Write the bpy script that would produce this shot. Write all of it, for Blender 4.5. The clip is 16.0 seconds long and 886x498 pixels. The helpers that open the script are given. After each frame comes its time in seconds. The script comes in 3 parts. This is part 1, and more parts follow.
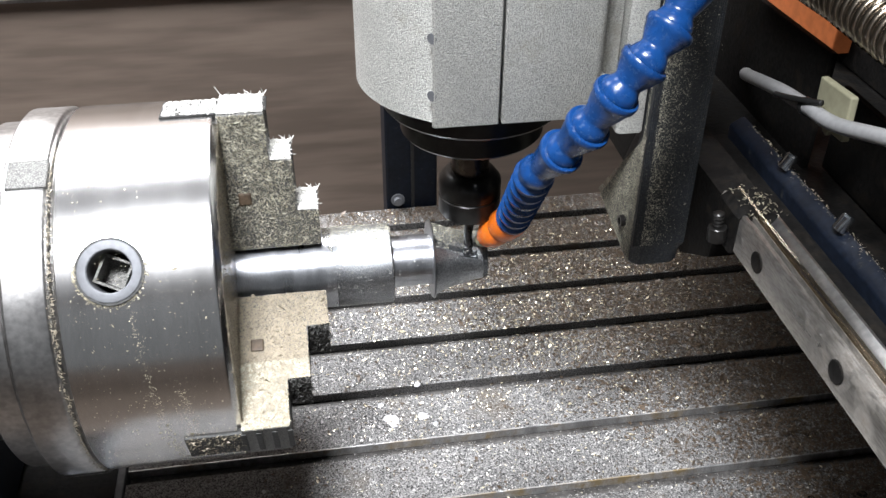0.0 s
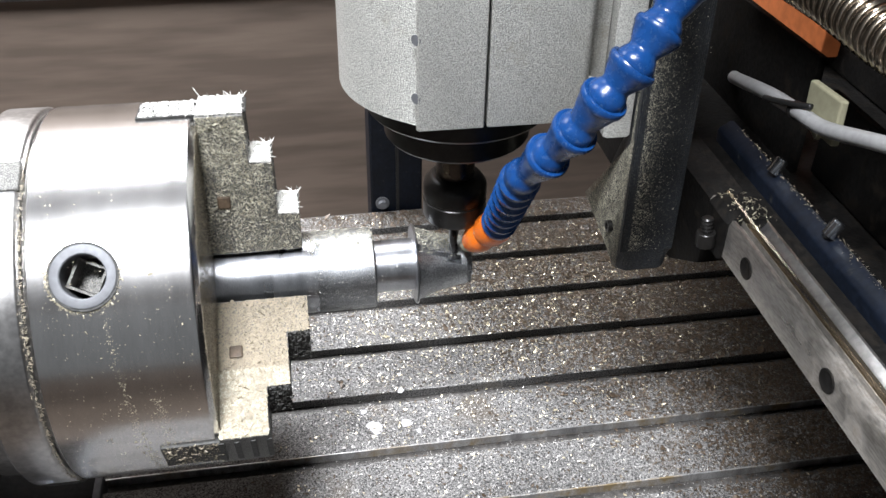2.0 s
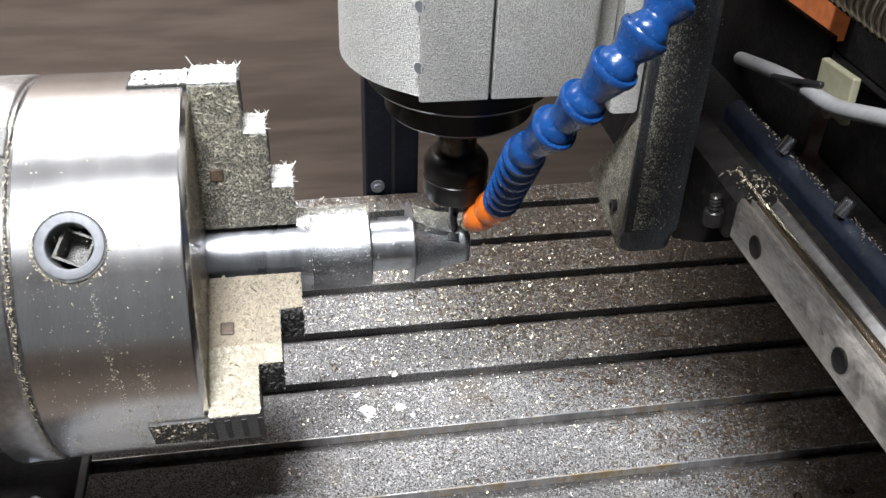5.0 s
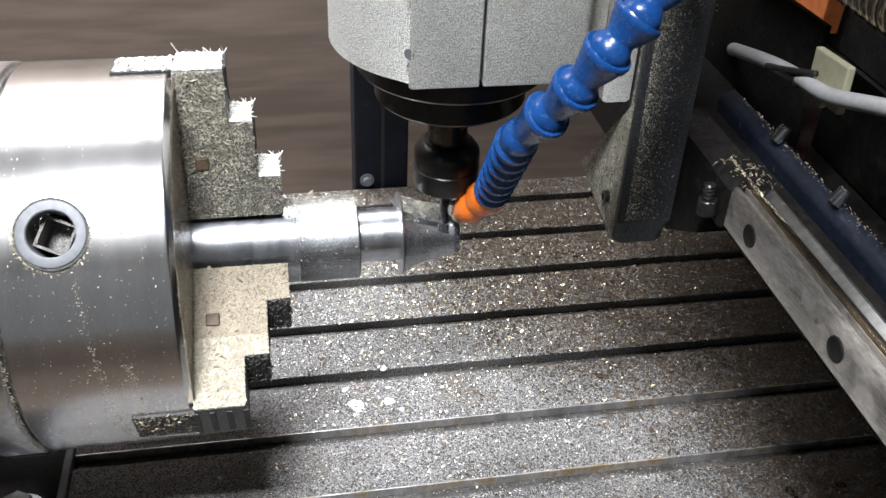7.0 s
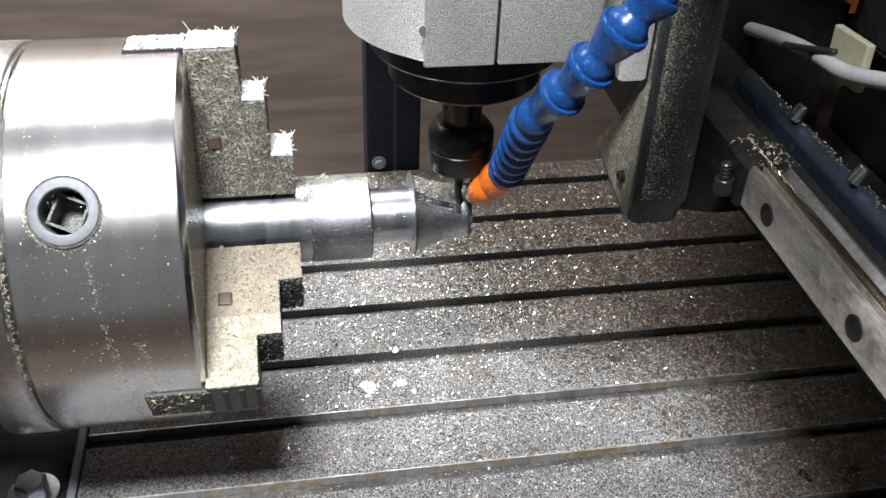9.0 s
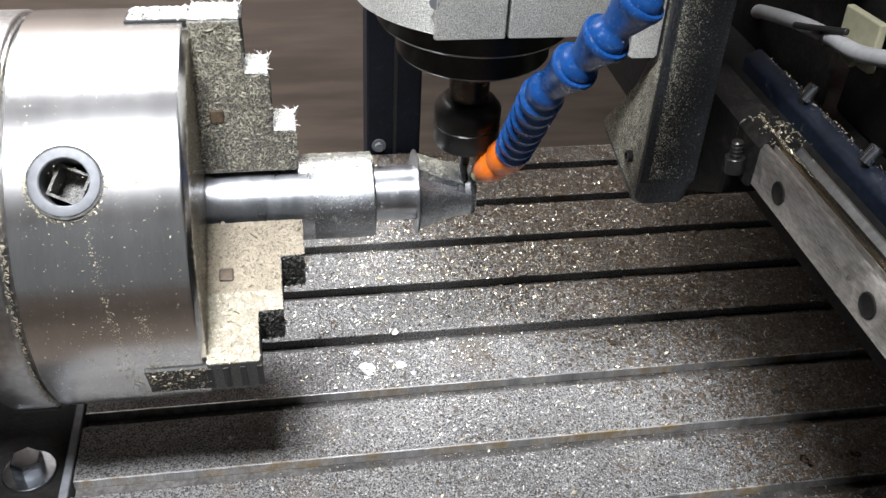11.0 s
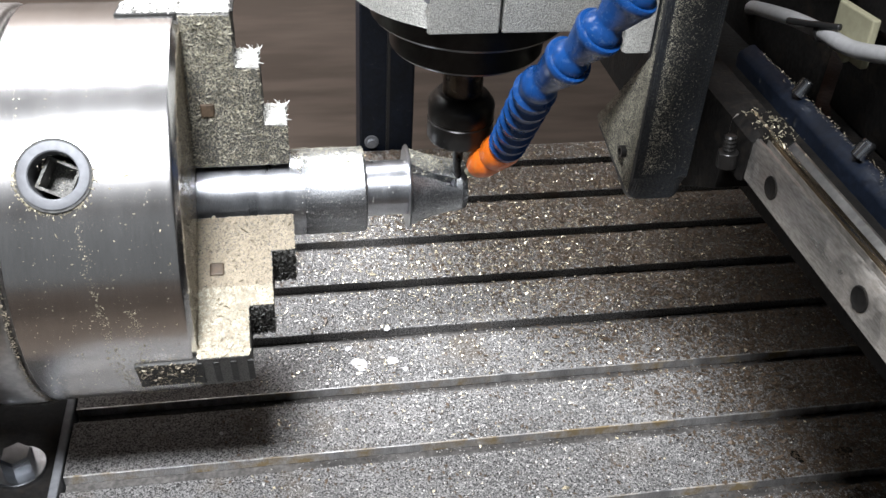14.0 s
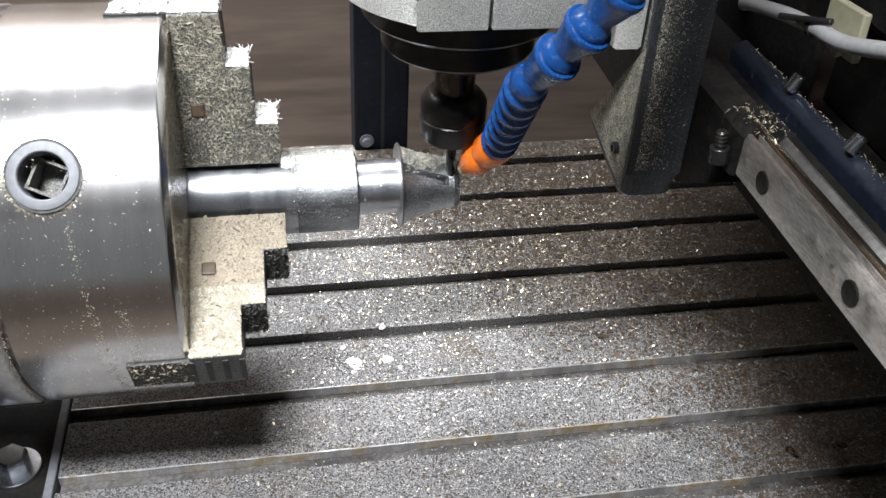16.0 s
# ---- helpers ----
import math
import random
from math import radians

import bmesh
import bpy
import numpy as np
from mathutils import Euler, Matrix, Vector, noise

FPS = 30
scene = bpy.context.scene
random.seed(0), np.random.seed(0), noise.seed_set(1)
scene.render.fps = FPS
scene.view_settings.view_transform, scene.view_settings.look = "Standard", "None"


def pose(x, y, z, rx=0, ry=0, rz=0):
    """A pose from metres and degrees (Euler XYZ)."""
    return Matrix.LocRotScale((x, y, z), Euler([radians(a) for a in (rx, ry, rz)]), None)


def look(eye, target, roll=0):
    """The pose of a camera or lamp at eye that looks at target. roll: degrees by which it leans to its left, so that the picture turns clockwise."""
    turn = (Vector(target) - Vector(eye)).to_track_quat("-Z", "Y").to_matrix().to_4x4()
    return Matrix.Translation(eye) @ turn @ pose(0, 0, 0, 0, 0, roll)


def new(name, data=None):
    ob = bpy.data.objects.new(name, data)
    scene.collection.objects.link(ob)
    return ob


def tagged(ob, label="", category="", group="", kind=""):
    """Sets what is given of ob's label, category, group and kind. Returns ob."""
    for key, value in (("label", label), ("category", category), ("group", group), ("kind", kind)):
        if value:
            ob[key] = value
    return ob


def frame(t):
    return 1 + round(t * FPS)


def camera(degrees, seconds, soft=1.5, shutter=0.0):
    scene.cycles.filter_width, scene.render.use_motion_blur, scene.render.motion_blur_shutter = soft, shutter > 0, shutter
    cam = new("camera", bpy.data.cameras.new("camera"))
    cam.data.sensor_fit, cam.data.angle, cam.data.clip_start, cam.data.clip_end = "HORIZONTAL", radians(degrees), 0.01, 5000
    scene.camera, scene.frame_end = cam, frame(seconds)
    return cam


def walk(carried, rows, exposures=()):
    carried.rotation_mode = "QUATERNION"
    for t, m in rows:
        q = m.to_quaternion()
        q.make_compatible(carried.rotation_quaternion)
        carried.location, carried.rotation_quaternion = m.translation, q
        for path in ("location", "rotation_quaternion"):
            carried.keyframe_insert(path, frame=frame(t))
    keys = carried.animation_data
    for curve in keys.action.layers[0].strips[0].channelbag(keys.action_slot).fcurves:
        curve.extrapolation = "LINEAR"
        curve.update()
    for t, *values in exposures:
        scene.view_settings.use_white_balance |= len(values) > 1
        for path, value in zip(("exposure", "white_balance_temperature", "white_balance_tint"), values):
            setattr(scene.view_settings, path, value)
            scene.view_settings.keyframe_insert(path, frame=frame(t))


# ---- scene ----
cam = camera(50.8, 16.0, soft=1.5)
PATH = [
    (0, (-0.0164, -0.2232, 0.1954), (0.0228, 0.0176, 0.0209), 0.51),
    (0.5, (-0.0163, -0.2220, 0.1949), (0.0242, 0.0187, 0.0204), 0.65),
    (1, (-0.0150, -0.2219, 0.1944), (0.0269, 0.0188, 0.0203), 0.83),
    (1.5, (-0.0142, -0.2213, 0.1941), (0.0281, 0.0196, 0.0204), 0.97),
    (2, (-0.0150, -0.2201, 0.1937), (0.0283, 0.0205, 0.0199), 1.19),
    (2.5, (-0.0152, -0.2196, 0.1920), (0.0287, 0.0208, 0.0180), 1.34),
    (3, (-0.0151, -0.2187, 0.1899), (0.0295, 0.0215, 0.0158), 1.59),
    (5.5, (-0.0158, -0.2180, 0.1866), (0.0305, 0.0210, 0.0114), 2.48),
    (6, (-0.0151, -0.2177, 0.1851), (0.0322, 0.0212, 0.0099), 2.72),
    (6.5, (-0.0146, -0.2170, 0.1850), (0.0335, 0.0216, 0.0096), 2.77),
    (7, (-0.0151, -0.2172, 0.1847), (0.0334, 0.0215, 0.0096), 2.75),
    (7.5, (-0.0149, -0.2166, 0.1845), (0.0323, 0.0218, 0.0087), 2.70),
    (8, (-0.0151, -0.2166, 0.1840), (0.0305, 0.0213, 0.0070), 2.56),
    (8.5, (-0.0151, -0.2172, 0.1840), (0.0297, 0.0201, 0.0061), 2.40),
    (9, (-0.0153, -0.2174, 0.1830), (0.0293, 0.0195, 0.0044), 2.38),
    (9.5, (-0.0167, -0.2170, 0.1806), (0.0283, 0.0191, 0.0011), 2.71),
    (12, (-0.0175, -0.2177, 0.1793), (0.0294, 0.0170, -0.0016), 3.41),
    (12.5, (-0.0169, -0.2181, 0.1789), (0.0299, 0.0164, -0.0022), 3.39),
    (13, (-0.0166, -0.2177, 0.1782), (0.0306, 0.0167, -0.0030), 3.37),
    (13.5, (-0.0165, -0.2178, 0.1785), (0.0313, 0.0167, -0.0024), 3.55),
    (14, (-0.0168, -0.2176, 0.1788), (0.0316, 0.0168, -0.0021), 3.67),
    (14.5, (-0.0160, -0.2180, 0.1782), (0.0322, 0.0165, -0.0025), 3.52),
    (15, (-0.0158, -0.2178, 0.1778), (0.0325, 0.0166, -0.0031), 3.45),
    (15.5, (-0.0154, -0.2178, 0.1781), (0.0326, 0.0168, -0.0027), 3.42),
    (16, (-0.0149, -0.2181, 0.1786), (0.0331, 0.0163, -0.0025), 3.20),
]
walk(cam, [(t, look(eye, target, roll)) for t, eye, target, roll in PATH])

# ---- light: a wide and a small LED panel under the roof of the enclosure ----
world = bpy.data.worlds.new("world")
scene.world = world
world.use_nodes = True
world.node_tree.nodes["Background"].inputs["Color"].default_value = (0.9, 0.95, 1.0, 1)
world.node_tree.nodes["Background"].inputs["Strength"].default_value = 0.2
scene.view_settings.exposure = 0.0
LAMPS = [((-0.18, 0.16, 0.448), 0.40, 0.20, 5.2, 125), ((-0.080, -0.256, 0.448), 0.11, 0.05, 3.0, 95)]
for place, lx, ly, watts, spread in LAMPS:
    ld = bpy.data.lights.new("led_light", "AREA")
    ld.shape, ld.size, ld.size_y, ld.energy = "RECTANGLE", lx, ly, watts
    ld.color = (0.925, 0.947, 1.0)
    ld.spread = radians(spread)
    lo = new("led_light", ld)
    lo.location = place


# ---- materials ----
def mat(name, color, rough=0.5, metal=0.0, scale=60.0, var=0.25, bump=0.15, fine=900.0, tint=None, spec=0.5, speck=0.0, stretch=(1, 1, 1), dirt=None, dirt_scale=25.0, dirt_amount=0.5, rvar=0.12):
    m = bpy.data.materials.new(name)
    m.use_nodes = True
    nt = m.node_tree
    b = nt.nodes["Principled BSDF"]
    L = nt.links.new
    b.inputs["Metallic"].default_value = metal
    b.inputs["Specular IOR Level"].default_value = spec
    tc = nt.nodes.new("ShaderNodeTexCoord")
    mp = nt.nodes.new("ShaderNodeMapping")
    mp.inputs["Scale"].default_value = stretch
    L(tc.outputs["Object"], mp.inputs["Vector"])
    n1 = nt.nodes.new("ShaderNodeTexNoise")
    n1.inputs["Scale"].default_value = scale
    n1.inputs["Detail"].default_value = 6
    n2 = nt.nodes.new("ShaderNodeTexNoise")
    n2.inputs["Scale"].default_value = fine
    n2.inputs["Detail"].default_value = 3
    L(mp.outputs["Vector"], n1.inputs["Vector"])
    L(mp.outputs["Vector"], n2.inputs["Vector"])
    r1 = nt.nodes.new("ShaderNodeValToRGB")
    c = Vector(color)
    t = Vector(tint) if tint else c * (1 + var)
    r1.color_ramp.elements[0].position, r1.color_ramp.elements[1].position = 0.3, 0.72
    r1.color_ramp.elements[0].color = (*(c * (1 - var)), 1)
    r1.color_ramp.elements[1].color = (*t, 1)
    L(n1.outputs["Fac"], r1.inputs["Fac"])
    mix = nt.nodes.new("ShaderNodeMix")
    mix.data_type, mix.blend_type = "RGBA", "MULTIPLY"
    mix.inputs[0].default_value = 1.0
    r2 = nt.nodes.new("ShaderNodeValToRGB")
    lo_ = max(0.0, 1 - var - speck)
    r2.color_ramp.elements[0].position, r2.color_ramp.elements[1].position = 0.36, 0.64
    r2.color_ramp.elements[0].color = (lo_, lo_, lo_, 1)
    hi_ = 1 + 0.4 * var + speck
    r2.color_ramp.elements[1].color = (hi_, hi_, hi_, 1)
    L(n2.outputs["Fac"], r2.inputs["Fac"])
    L(r1.outputs["Color"], mix.inputs[6])
    L(r2.outputs["Color"], mix.inputs[7])
    out = mix.outputs[2]
    rn = nt.nodes.new("ShaderNodeMapRange")
    rn.inputs["To Min"].default_value = max(0.03, rough - rvar)
    rn.inputs["To Max"].default_value = min(1.0, rough + rvar)
    L(n1.outputs["Fac"], rn.inputs["Value"])
    rout = rn.outputs["Result"]
    if dirt:
        n3 = nt.nodes.new("ShaderNodeTexNoise")
        n3.inputs["Scale"].default_value = dirt_scale
        n3.inputs["Detail"].default_value = 8
        n3.inputs["Roughness"].default_value = 0.7
        L(tc.outputs["Object"], n3.inputs["Vector"])
        r3 = nt.nodes.new("ShaderNodeValToRGB")
        e = 0.5 + (0.5 - dirt_amount) * 0.5
        r3.color_ramp.elements[0].position, r3.color_ramp.elements[1].position = max(0, e - 0.08), min(1, e + 0.08)
        L(n3.outputs["Fac"], r3.inputs["Fac"])
        m2 = nt.nodes.new("ShaderNodeMix")
        m2.data_type = "RGBA"
        L(r3.outputs["Color"], m2.inputs[0])
        L(out, m2.inputs[6])
        m2.inputs[7].default_value = (*dirt, 1)
        out = m2.outputs[2]
        if metal > 0:
            im = nt.nodes.new("ShaderNodeMapRange")
            im.inputs["To Min"].default_value, im.inputs["To Max"].default_value = metal, metal * 0.2
            L(r3.outputs["Color"], im.inputs["Value"])
            L(im.outputs["Result"], b.inputs["Metallic"])
        mr = nt.nodes.new("ShaderNodeMix")
        L(r3.outputs["Color"], mr.inputs[0])
        L(rout, mr.inputs[2])
        mr.inputs[3].default_value = 0.8
        rout = mr.outputs[0]
    L(out, b.inputs["Base Color"])
    L(rout, b.inputs["Roughness"])
    if bump:
        bp = nt.nodes.new("ShaderNodeBump")
        bp.inputs["Strength"].default_value = bump
        bp.inputs["Distance"].default_value = 0.0004
        L(n2.outputs["Fac"], bp.inputs["Height"])
        L(bp.outputs["Normal"], b.inputs["Normal"])
    return m


def glow(name, color, strength):
    m = bpy.data.materials.new(name)
    m.use_nodes = True
    b = m.node_tree.nodes["Principled BSDF"]
    b.inputs["Base Color"].default_value = (0.8, 0.8, 0.8, 1)
    b.inputs["Emission Color"].default_value = (*color, 1)
    b.inputs["Emission Strength"].default_value = strength
    return m


M_TABLE = mat("cast_table", (0.14, 0.137, 0.133), 0.42, 0.25, 45, 0.25, 0.9, 2600, speck=0.75, dirt=(0.10, 0.082, 0.062), dirt_scale=38, dirt_amount=0.22)
M_SLOT = mat("slot_grime", (0.085, 0.08, 0.075), 0.6, 0.3, 120, 0.4, 0.3, 900)
M_STEEL = mat("turned_steel", (0.66, 0.65, 0.64), 0.215, 1.0, 60, 0.05, 0.02, 900, stretch=(3, 0.4, 0.4), rvar=0.03)
M_STEEL_D = mat("ground_steel", (0.50, 0.49, 0.48), 0.34, 1.0, 50, 0.2, 0.08, 700)
M_SOCKET = mat("socket_steel", (0.15, 0.155, 0.165), 0.6, 0.3, 80, 0.15, 0.08, 700)
M_JAW = mat("jaw_steel", (0.12, 0.118, 0.11), 0.5, 0.4, 60, 0.25, 0.5, 3500, speck=0.3)
M_DARKJAW = mat("jaw_teeth", (0.025, 0.025, 0.023), 0.5, 0.4, 200, 0.4, 0.3, 1500)
M_WORK = mat("work_aluminium", (0.41, 0.42, 0.44), 0.30, 1.0, 80, 0.12, 0.1, 1500, stretch=(4, 1, 1))
M_COLLAR = mat("frosted_aluminium", (0.31, 0.32, 0.33), 0.40, 1.0, 160, 0.12, 0.22, 5200, speck=0.2)
M_CONE = mat("milled_aluminium", (0.40, 0.415, 0.43), 0.36, 1.0, 220, 0.2, 0.45, 2600, speck=0.12)
M_CAST = mat("silver_casting", (0.44, 0.44, 0.41), 0.5, 0.2, 45, 0.10, 0.8, 4300, speck=0.30, dirt=(0.30, 0.28, 0.23), dirt_scale=60, dirt_amount=0.2)
M_BLACK = mat("black_oxide", (0.020, 0.019, 0.018), 0.32, 0.4, 60, 0.3, 0.05, 500)
M_NOSE = mat("spindle_nose", (0.12, 0.10, 0.085), 0.3, 0.9, 90, 0.3, 0.05, 700)
M_CARBIDE = mat("carbide", (0.10, 0.10, 0.105), 0.3, 0.9, 200, 0.2, 0.05, 900)
M_BLUE = mat("blue_plastic", (0.006, 0.044, 0.165), 0.28, 0.0, 90, 0.15, 0.05, 900, dirt=(0.05, 0.10, 0.20), dirt_scale=1100, dirt_amount=0.2)
M_ORANGE = mat("orange_plastic", (0.75, 0.16, 0.012), 0.35, 0.0, 90, 0.12, 0.05, 900, dirt=(0.62, 0.24, 0.07), dirt_scale=500, dirt_amount=0.25)
M_GRIME = mat("grimy_black_steel", (0.008, 0.0075, 0.007), 0.65, 0.0, 60, 0.4, 0.3, 900, spec=0.1, dirt=(0.016, 0.013, 0.010), dirt_scale=220, dirt_amount=0.3)
M_LIP = mat("lit_milled_edge", (0.45, 0.45, 0.45), 0.34, 0.8, 25, 0.3, 0.1, 900, stretch=(14, 1, 1), dirt=(0.20, 0.15, 0.08), dirt_scale=90, dirt_amount=0.42)
M_NAVY = mat("navy_paint", (0.0045, 0.007, 0.013), 0.45, 0.0, 60, 0.35, 0.1, 800, spec=0.28, dirt=(0.08, 0.08, 0.07), dirt_scale=300, dirt_amount=0.10)
M_NAVY_D = mat("dusty_navy_paint", (0.015, 0.018, 0.022), 0.5, 0.0, 90, 0.35, 0.3, 3000, speck=0.2, dirt=(0.12, 0.115, 0.095), dirt_scale=2600, dirt_amount=0.26)
M_RAIL = mat("rail_steel", (0.42, 0.40, 0.37), 0.33, 0.9, 30, 0.3, 0.06, 500, stretch=(6, 1, 6), dirt=(0.10, 0.08, 0.06), dirt_scale=55, dirt_amount=0.38)
M_RAILEDGE = mat("rail_race", (0.55, 0.47, 0.36), 0.2, 1.0, 30, 0.2, 0.03, 500, stretch=(6, 1, 6))
M_WHITE = mat("white_cable", (0.36, 0.36, 0.36), 0.45, 0.0, 60, 0.1, 0.05, 600)
M_PAD = mat("cream_plastic", (0.34, 0.325, 0.22), 0.5, 0.0, 60, 0.1, 0.05, 600)
M_RUBBER = mat("black_nylon", (0.015, 0.015, 0.015), 0.5, 0.0, 60, 0.2, 0.05, 600)
M_CONDUIT = mat("conduit_steel", (0.58, 0.50, 0.40), 0.25, 1.0, 60, 0.15, 0.05, 600)
M_WALL = mat("brown_panel", (0.235, 0.185, 0.15), 0.32, 0.0, 7, 0.24, 0.03, 60, stretch=(0.25, 1, 2.2))
M_FLOOR = mat("enclosure_floor", (0.085, 0.065, 0.050), 0.45, 0.0, 10, 0.4, 0.1, 120)
M_DARKWALL = mat("dark_panel", (0.020, 0.021, 0.024), 0.5, 0.0, 10, 0.3, 0.05, 120)
M_CHIP = mat("aluminium_chip", (0.48, 0.468, 0.445), 0.42, 0.45, 400, 0.3, 0.0, 900)
M_SWARF = mat("brown_flakes", (0.085, 0.060, 0.039), 0.45, 0.2, 200, 0.3, 0.2, 900)
M_GOLD = mat("golden_chip", (0.85, 0.76, 0.56), 0.28, 0.7, 400, 0.3, 0.0, 900)
M_BRASS = mat("brass_chip", (0.42, 0.38, 0.28), 0.42, 0.5, 400, 0.35, 0.0, 900)
M_FLUFF = mat("white_fluff", (0.74, 0.73, 0.69), 0.7, 0.0, 300, 0.15, 0.0, 900)
M_PALE = mat("pale_dust", (0.29, 0.25, 0.185), 0.6, 0.1, 1400, 0.3, 0.0, 900)
M_PLATEDUST = mat("grey_dust", (0.40, 0.38, 0.30), 0.6, 0.1, 300, 0.3, 0.0, 900)
M_TAN = mat("tan_dust", (0.30, 0.255, 0.185), 0.65, 0.1, 2500, 0.15, 0.0, 900)
M_STAIN = mat("dried_coolant", (0.42, 0.42, 0.43), 0.6, 0.1, 200, 0.15, 0.1, 900)
M_ZINC = mat("zinc_steel", (0.46, 0.48, 0.51), 0.2, 1.0, 80, 0.15, 0.05, 600)
M_ORANGEBOX = mat("orange_panel", (0.45, 0.13, 0.04), 0.5, 0.0, 40, 0.2, 0.05, 300)
M_LED = glow("led_diffuser", (0.95, 0.97, 1.0), 1.5)


# ---- builders ----
def empty(name, at=(0, 0, 0)):
    ob = new(name)
    ob.location = at
    ob.empty_display_size = 0.01
    return ob


def part(name, bm, material, parent=None, label="", smooth=False, kind=""):
    me = bpy.data.meshes.new(name)
    bmesh.ops.recalc_face_normals(bm, faces=bm.faces)
    bm.to_mesh(me)
    bm.free()
    me.materials.append(material)
    if smooth:
        me.shade_smooth()
        if smooth == "auto":
            me.set_sharp_from_angle(angle=radians(35))
    ob = new(name, me)
    if parent:
        ob.parent = parent
    return tagged(ob, label=label, kind=kind)


def box(bm, x0, x1, y0, y1, z0, z1, bevel=0.0, m=None):
    vs = [bm.verts.new((x, y, z)) for x in (x0, x1) for y in (y0, y1) for z in (z0, z1)]
    fs = [bm.faces.new([vs[i] for i in q]) for q in ((0, 1, 3, 2), (4, 6, 7, 5), (0, 4, 5, 1), (2, 3, 7, 6), (0, 2, 6, 4), (1, 5, 7, 3))]
    es = list({e for f in fs for e in f.edges})
    if m:
        bmesh.ops.transform(bm, matrix=m, verts=vs)
    if bevel:
        bmesh.ops.bevel(bm, geom=es, offset=bevel, segments=2, affect="EDGES", profile=0.5)
    return bm


def prism(bm, poly, axis, a, b, bevel=0.0, steps=2):
    """A polygon swept along an axis: in yz for x, xz for y, xy for z."""
    def at(u, v, w):
        return {"x": (w, u, v), "y": (u, w, v), "z": (u, v, w)}[axis]
    lo = [bm.verts.new(at(u, v, a)) for u, v in poly]
    hi = [bm.verts.new(at(u, v, b)) for u, v in poly]
    n = len(poly)
    fs = [bm.faces.new(lo), bm.faces.new(hi)] + [bm.faces.new((lo[i], lo[(i + 1) % n], hi[(i + 1) % n], hi[i])) for i in range(n)]
    if bevel:
        es = list({e for f in fs[:2] for e in f.edges})
        bmesh.ops.bevel(bm, geom=es, offset=bevel, segments=steps, affect="EDGES", profile=0.5)
    return bm


def lathe(bm, profile, m=None, segs=48, closed=False):
    """Turns (along, radius) about local x; the ends close where the radius is 0."""
    rings = []
    for a, r in profile:
        if r <= 1e-7:
            rings.append([bm.verts.new((a, 0, 0))])
        else:
            rings.append([bm.verts.new((a, r * math.cos(2 * math.pi * k / segs), r * math.sin(2 * math.pi * k / segs))) for k in range(segs)])
    pairs = list(zip(rings, rings[1:])) + ([(rings[-1], rings[0])] if closed else [])
    for p, q in pairs:
        for k in range(segs):
            l = (k + 1) % segs
            if len(p) == 1 and len(q) > 1:
                bm.faces.new((p[0], q[k], q[l]))
            elif len(q) == 1 and len(p) > 1:
                bm.faces.new((p[k], q[0], p[l]))
            elif len(p) > 1:
                bm.faces.new((p[k], q[k], q[l], p[l]))
    if m:
        bmesh.ops.transform(bm, matrix=m, verts=[v for ring in rings for v in ring])
    return bm


def aim(a, b):
    """A pose at a whose local x points to b."""
    return Matrix.Translation(a) @ (Vector(b) - Vector(a)).to_track_quat("X", "Z").to_matrix().to_4x4()


def tube(bm, points, radius, segs=14, wave=None):
    """A round tube along a smooth line through the points."""
    ps = [Vector(p) for p in points]
    fine = []
    for i in range(len(ps) - 1):
        p0, p1, p2, p3 = ps[max(i - 1, 0)], ps[i], ps[i + 1], ps[min(i + 2, len(ps) - 1)]
        steps = wave or 10
        for k in range(steps):
            u = k / steps
            fine.append(0.5 * ((2 * p1) + (p2 - p0) * u + (2 * p0 - 5 * p1 + 4 * p2 - p3) * u * u + (3 * p1 - p0 - 3 * p2 + p3) * u ** 3))
    fine.append(ps[-1])
    rings = []
    for i, p in enumerate(fine):
        d = (fine[min(i + 1, len(fine) - 1)] - fine[max(i - 1, 0)]).normalized()
        q = d.to_track_quat("X", "Z")
        r = radius if not wave else radius * (1.0 + 0.10 * math.sin(i * math.pi / 2 + 0.3))
        rings.append([bm.verts.new(p + q @ Vector((0, r * math.cos(2 * math.pi * k / segs), r * math.sin(2 * math.pi * k / segs)))) for k in range(segs)])
    for a, b in zip(rings, rings[1:]):
        for k in range(segs):
            bm.faces.new((a[k], b[k], b[(k + 1) % segs], a[(k + 1) % segs]))
    bm.faces.new(rings[0])
    bm.faces.new(rings[-1])
    return bm


# ---- the table ----
PITCH, SLOT = 0.0215, 0.0044
TX0, TX1, TY0, TY1 = -0.0725, 0.30, -0.135, 0.0755


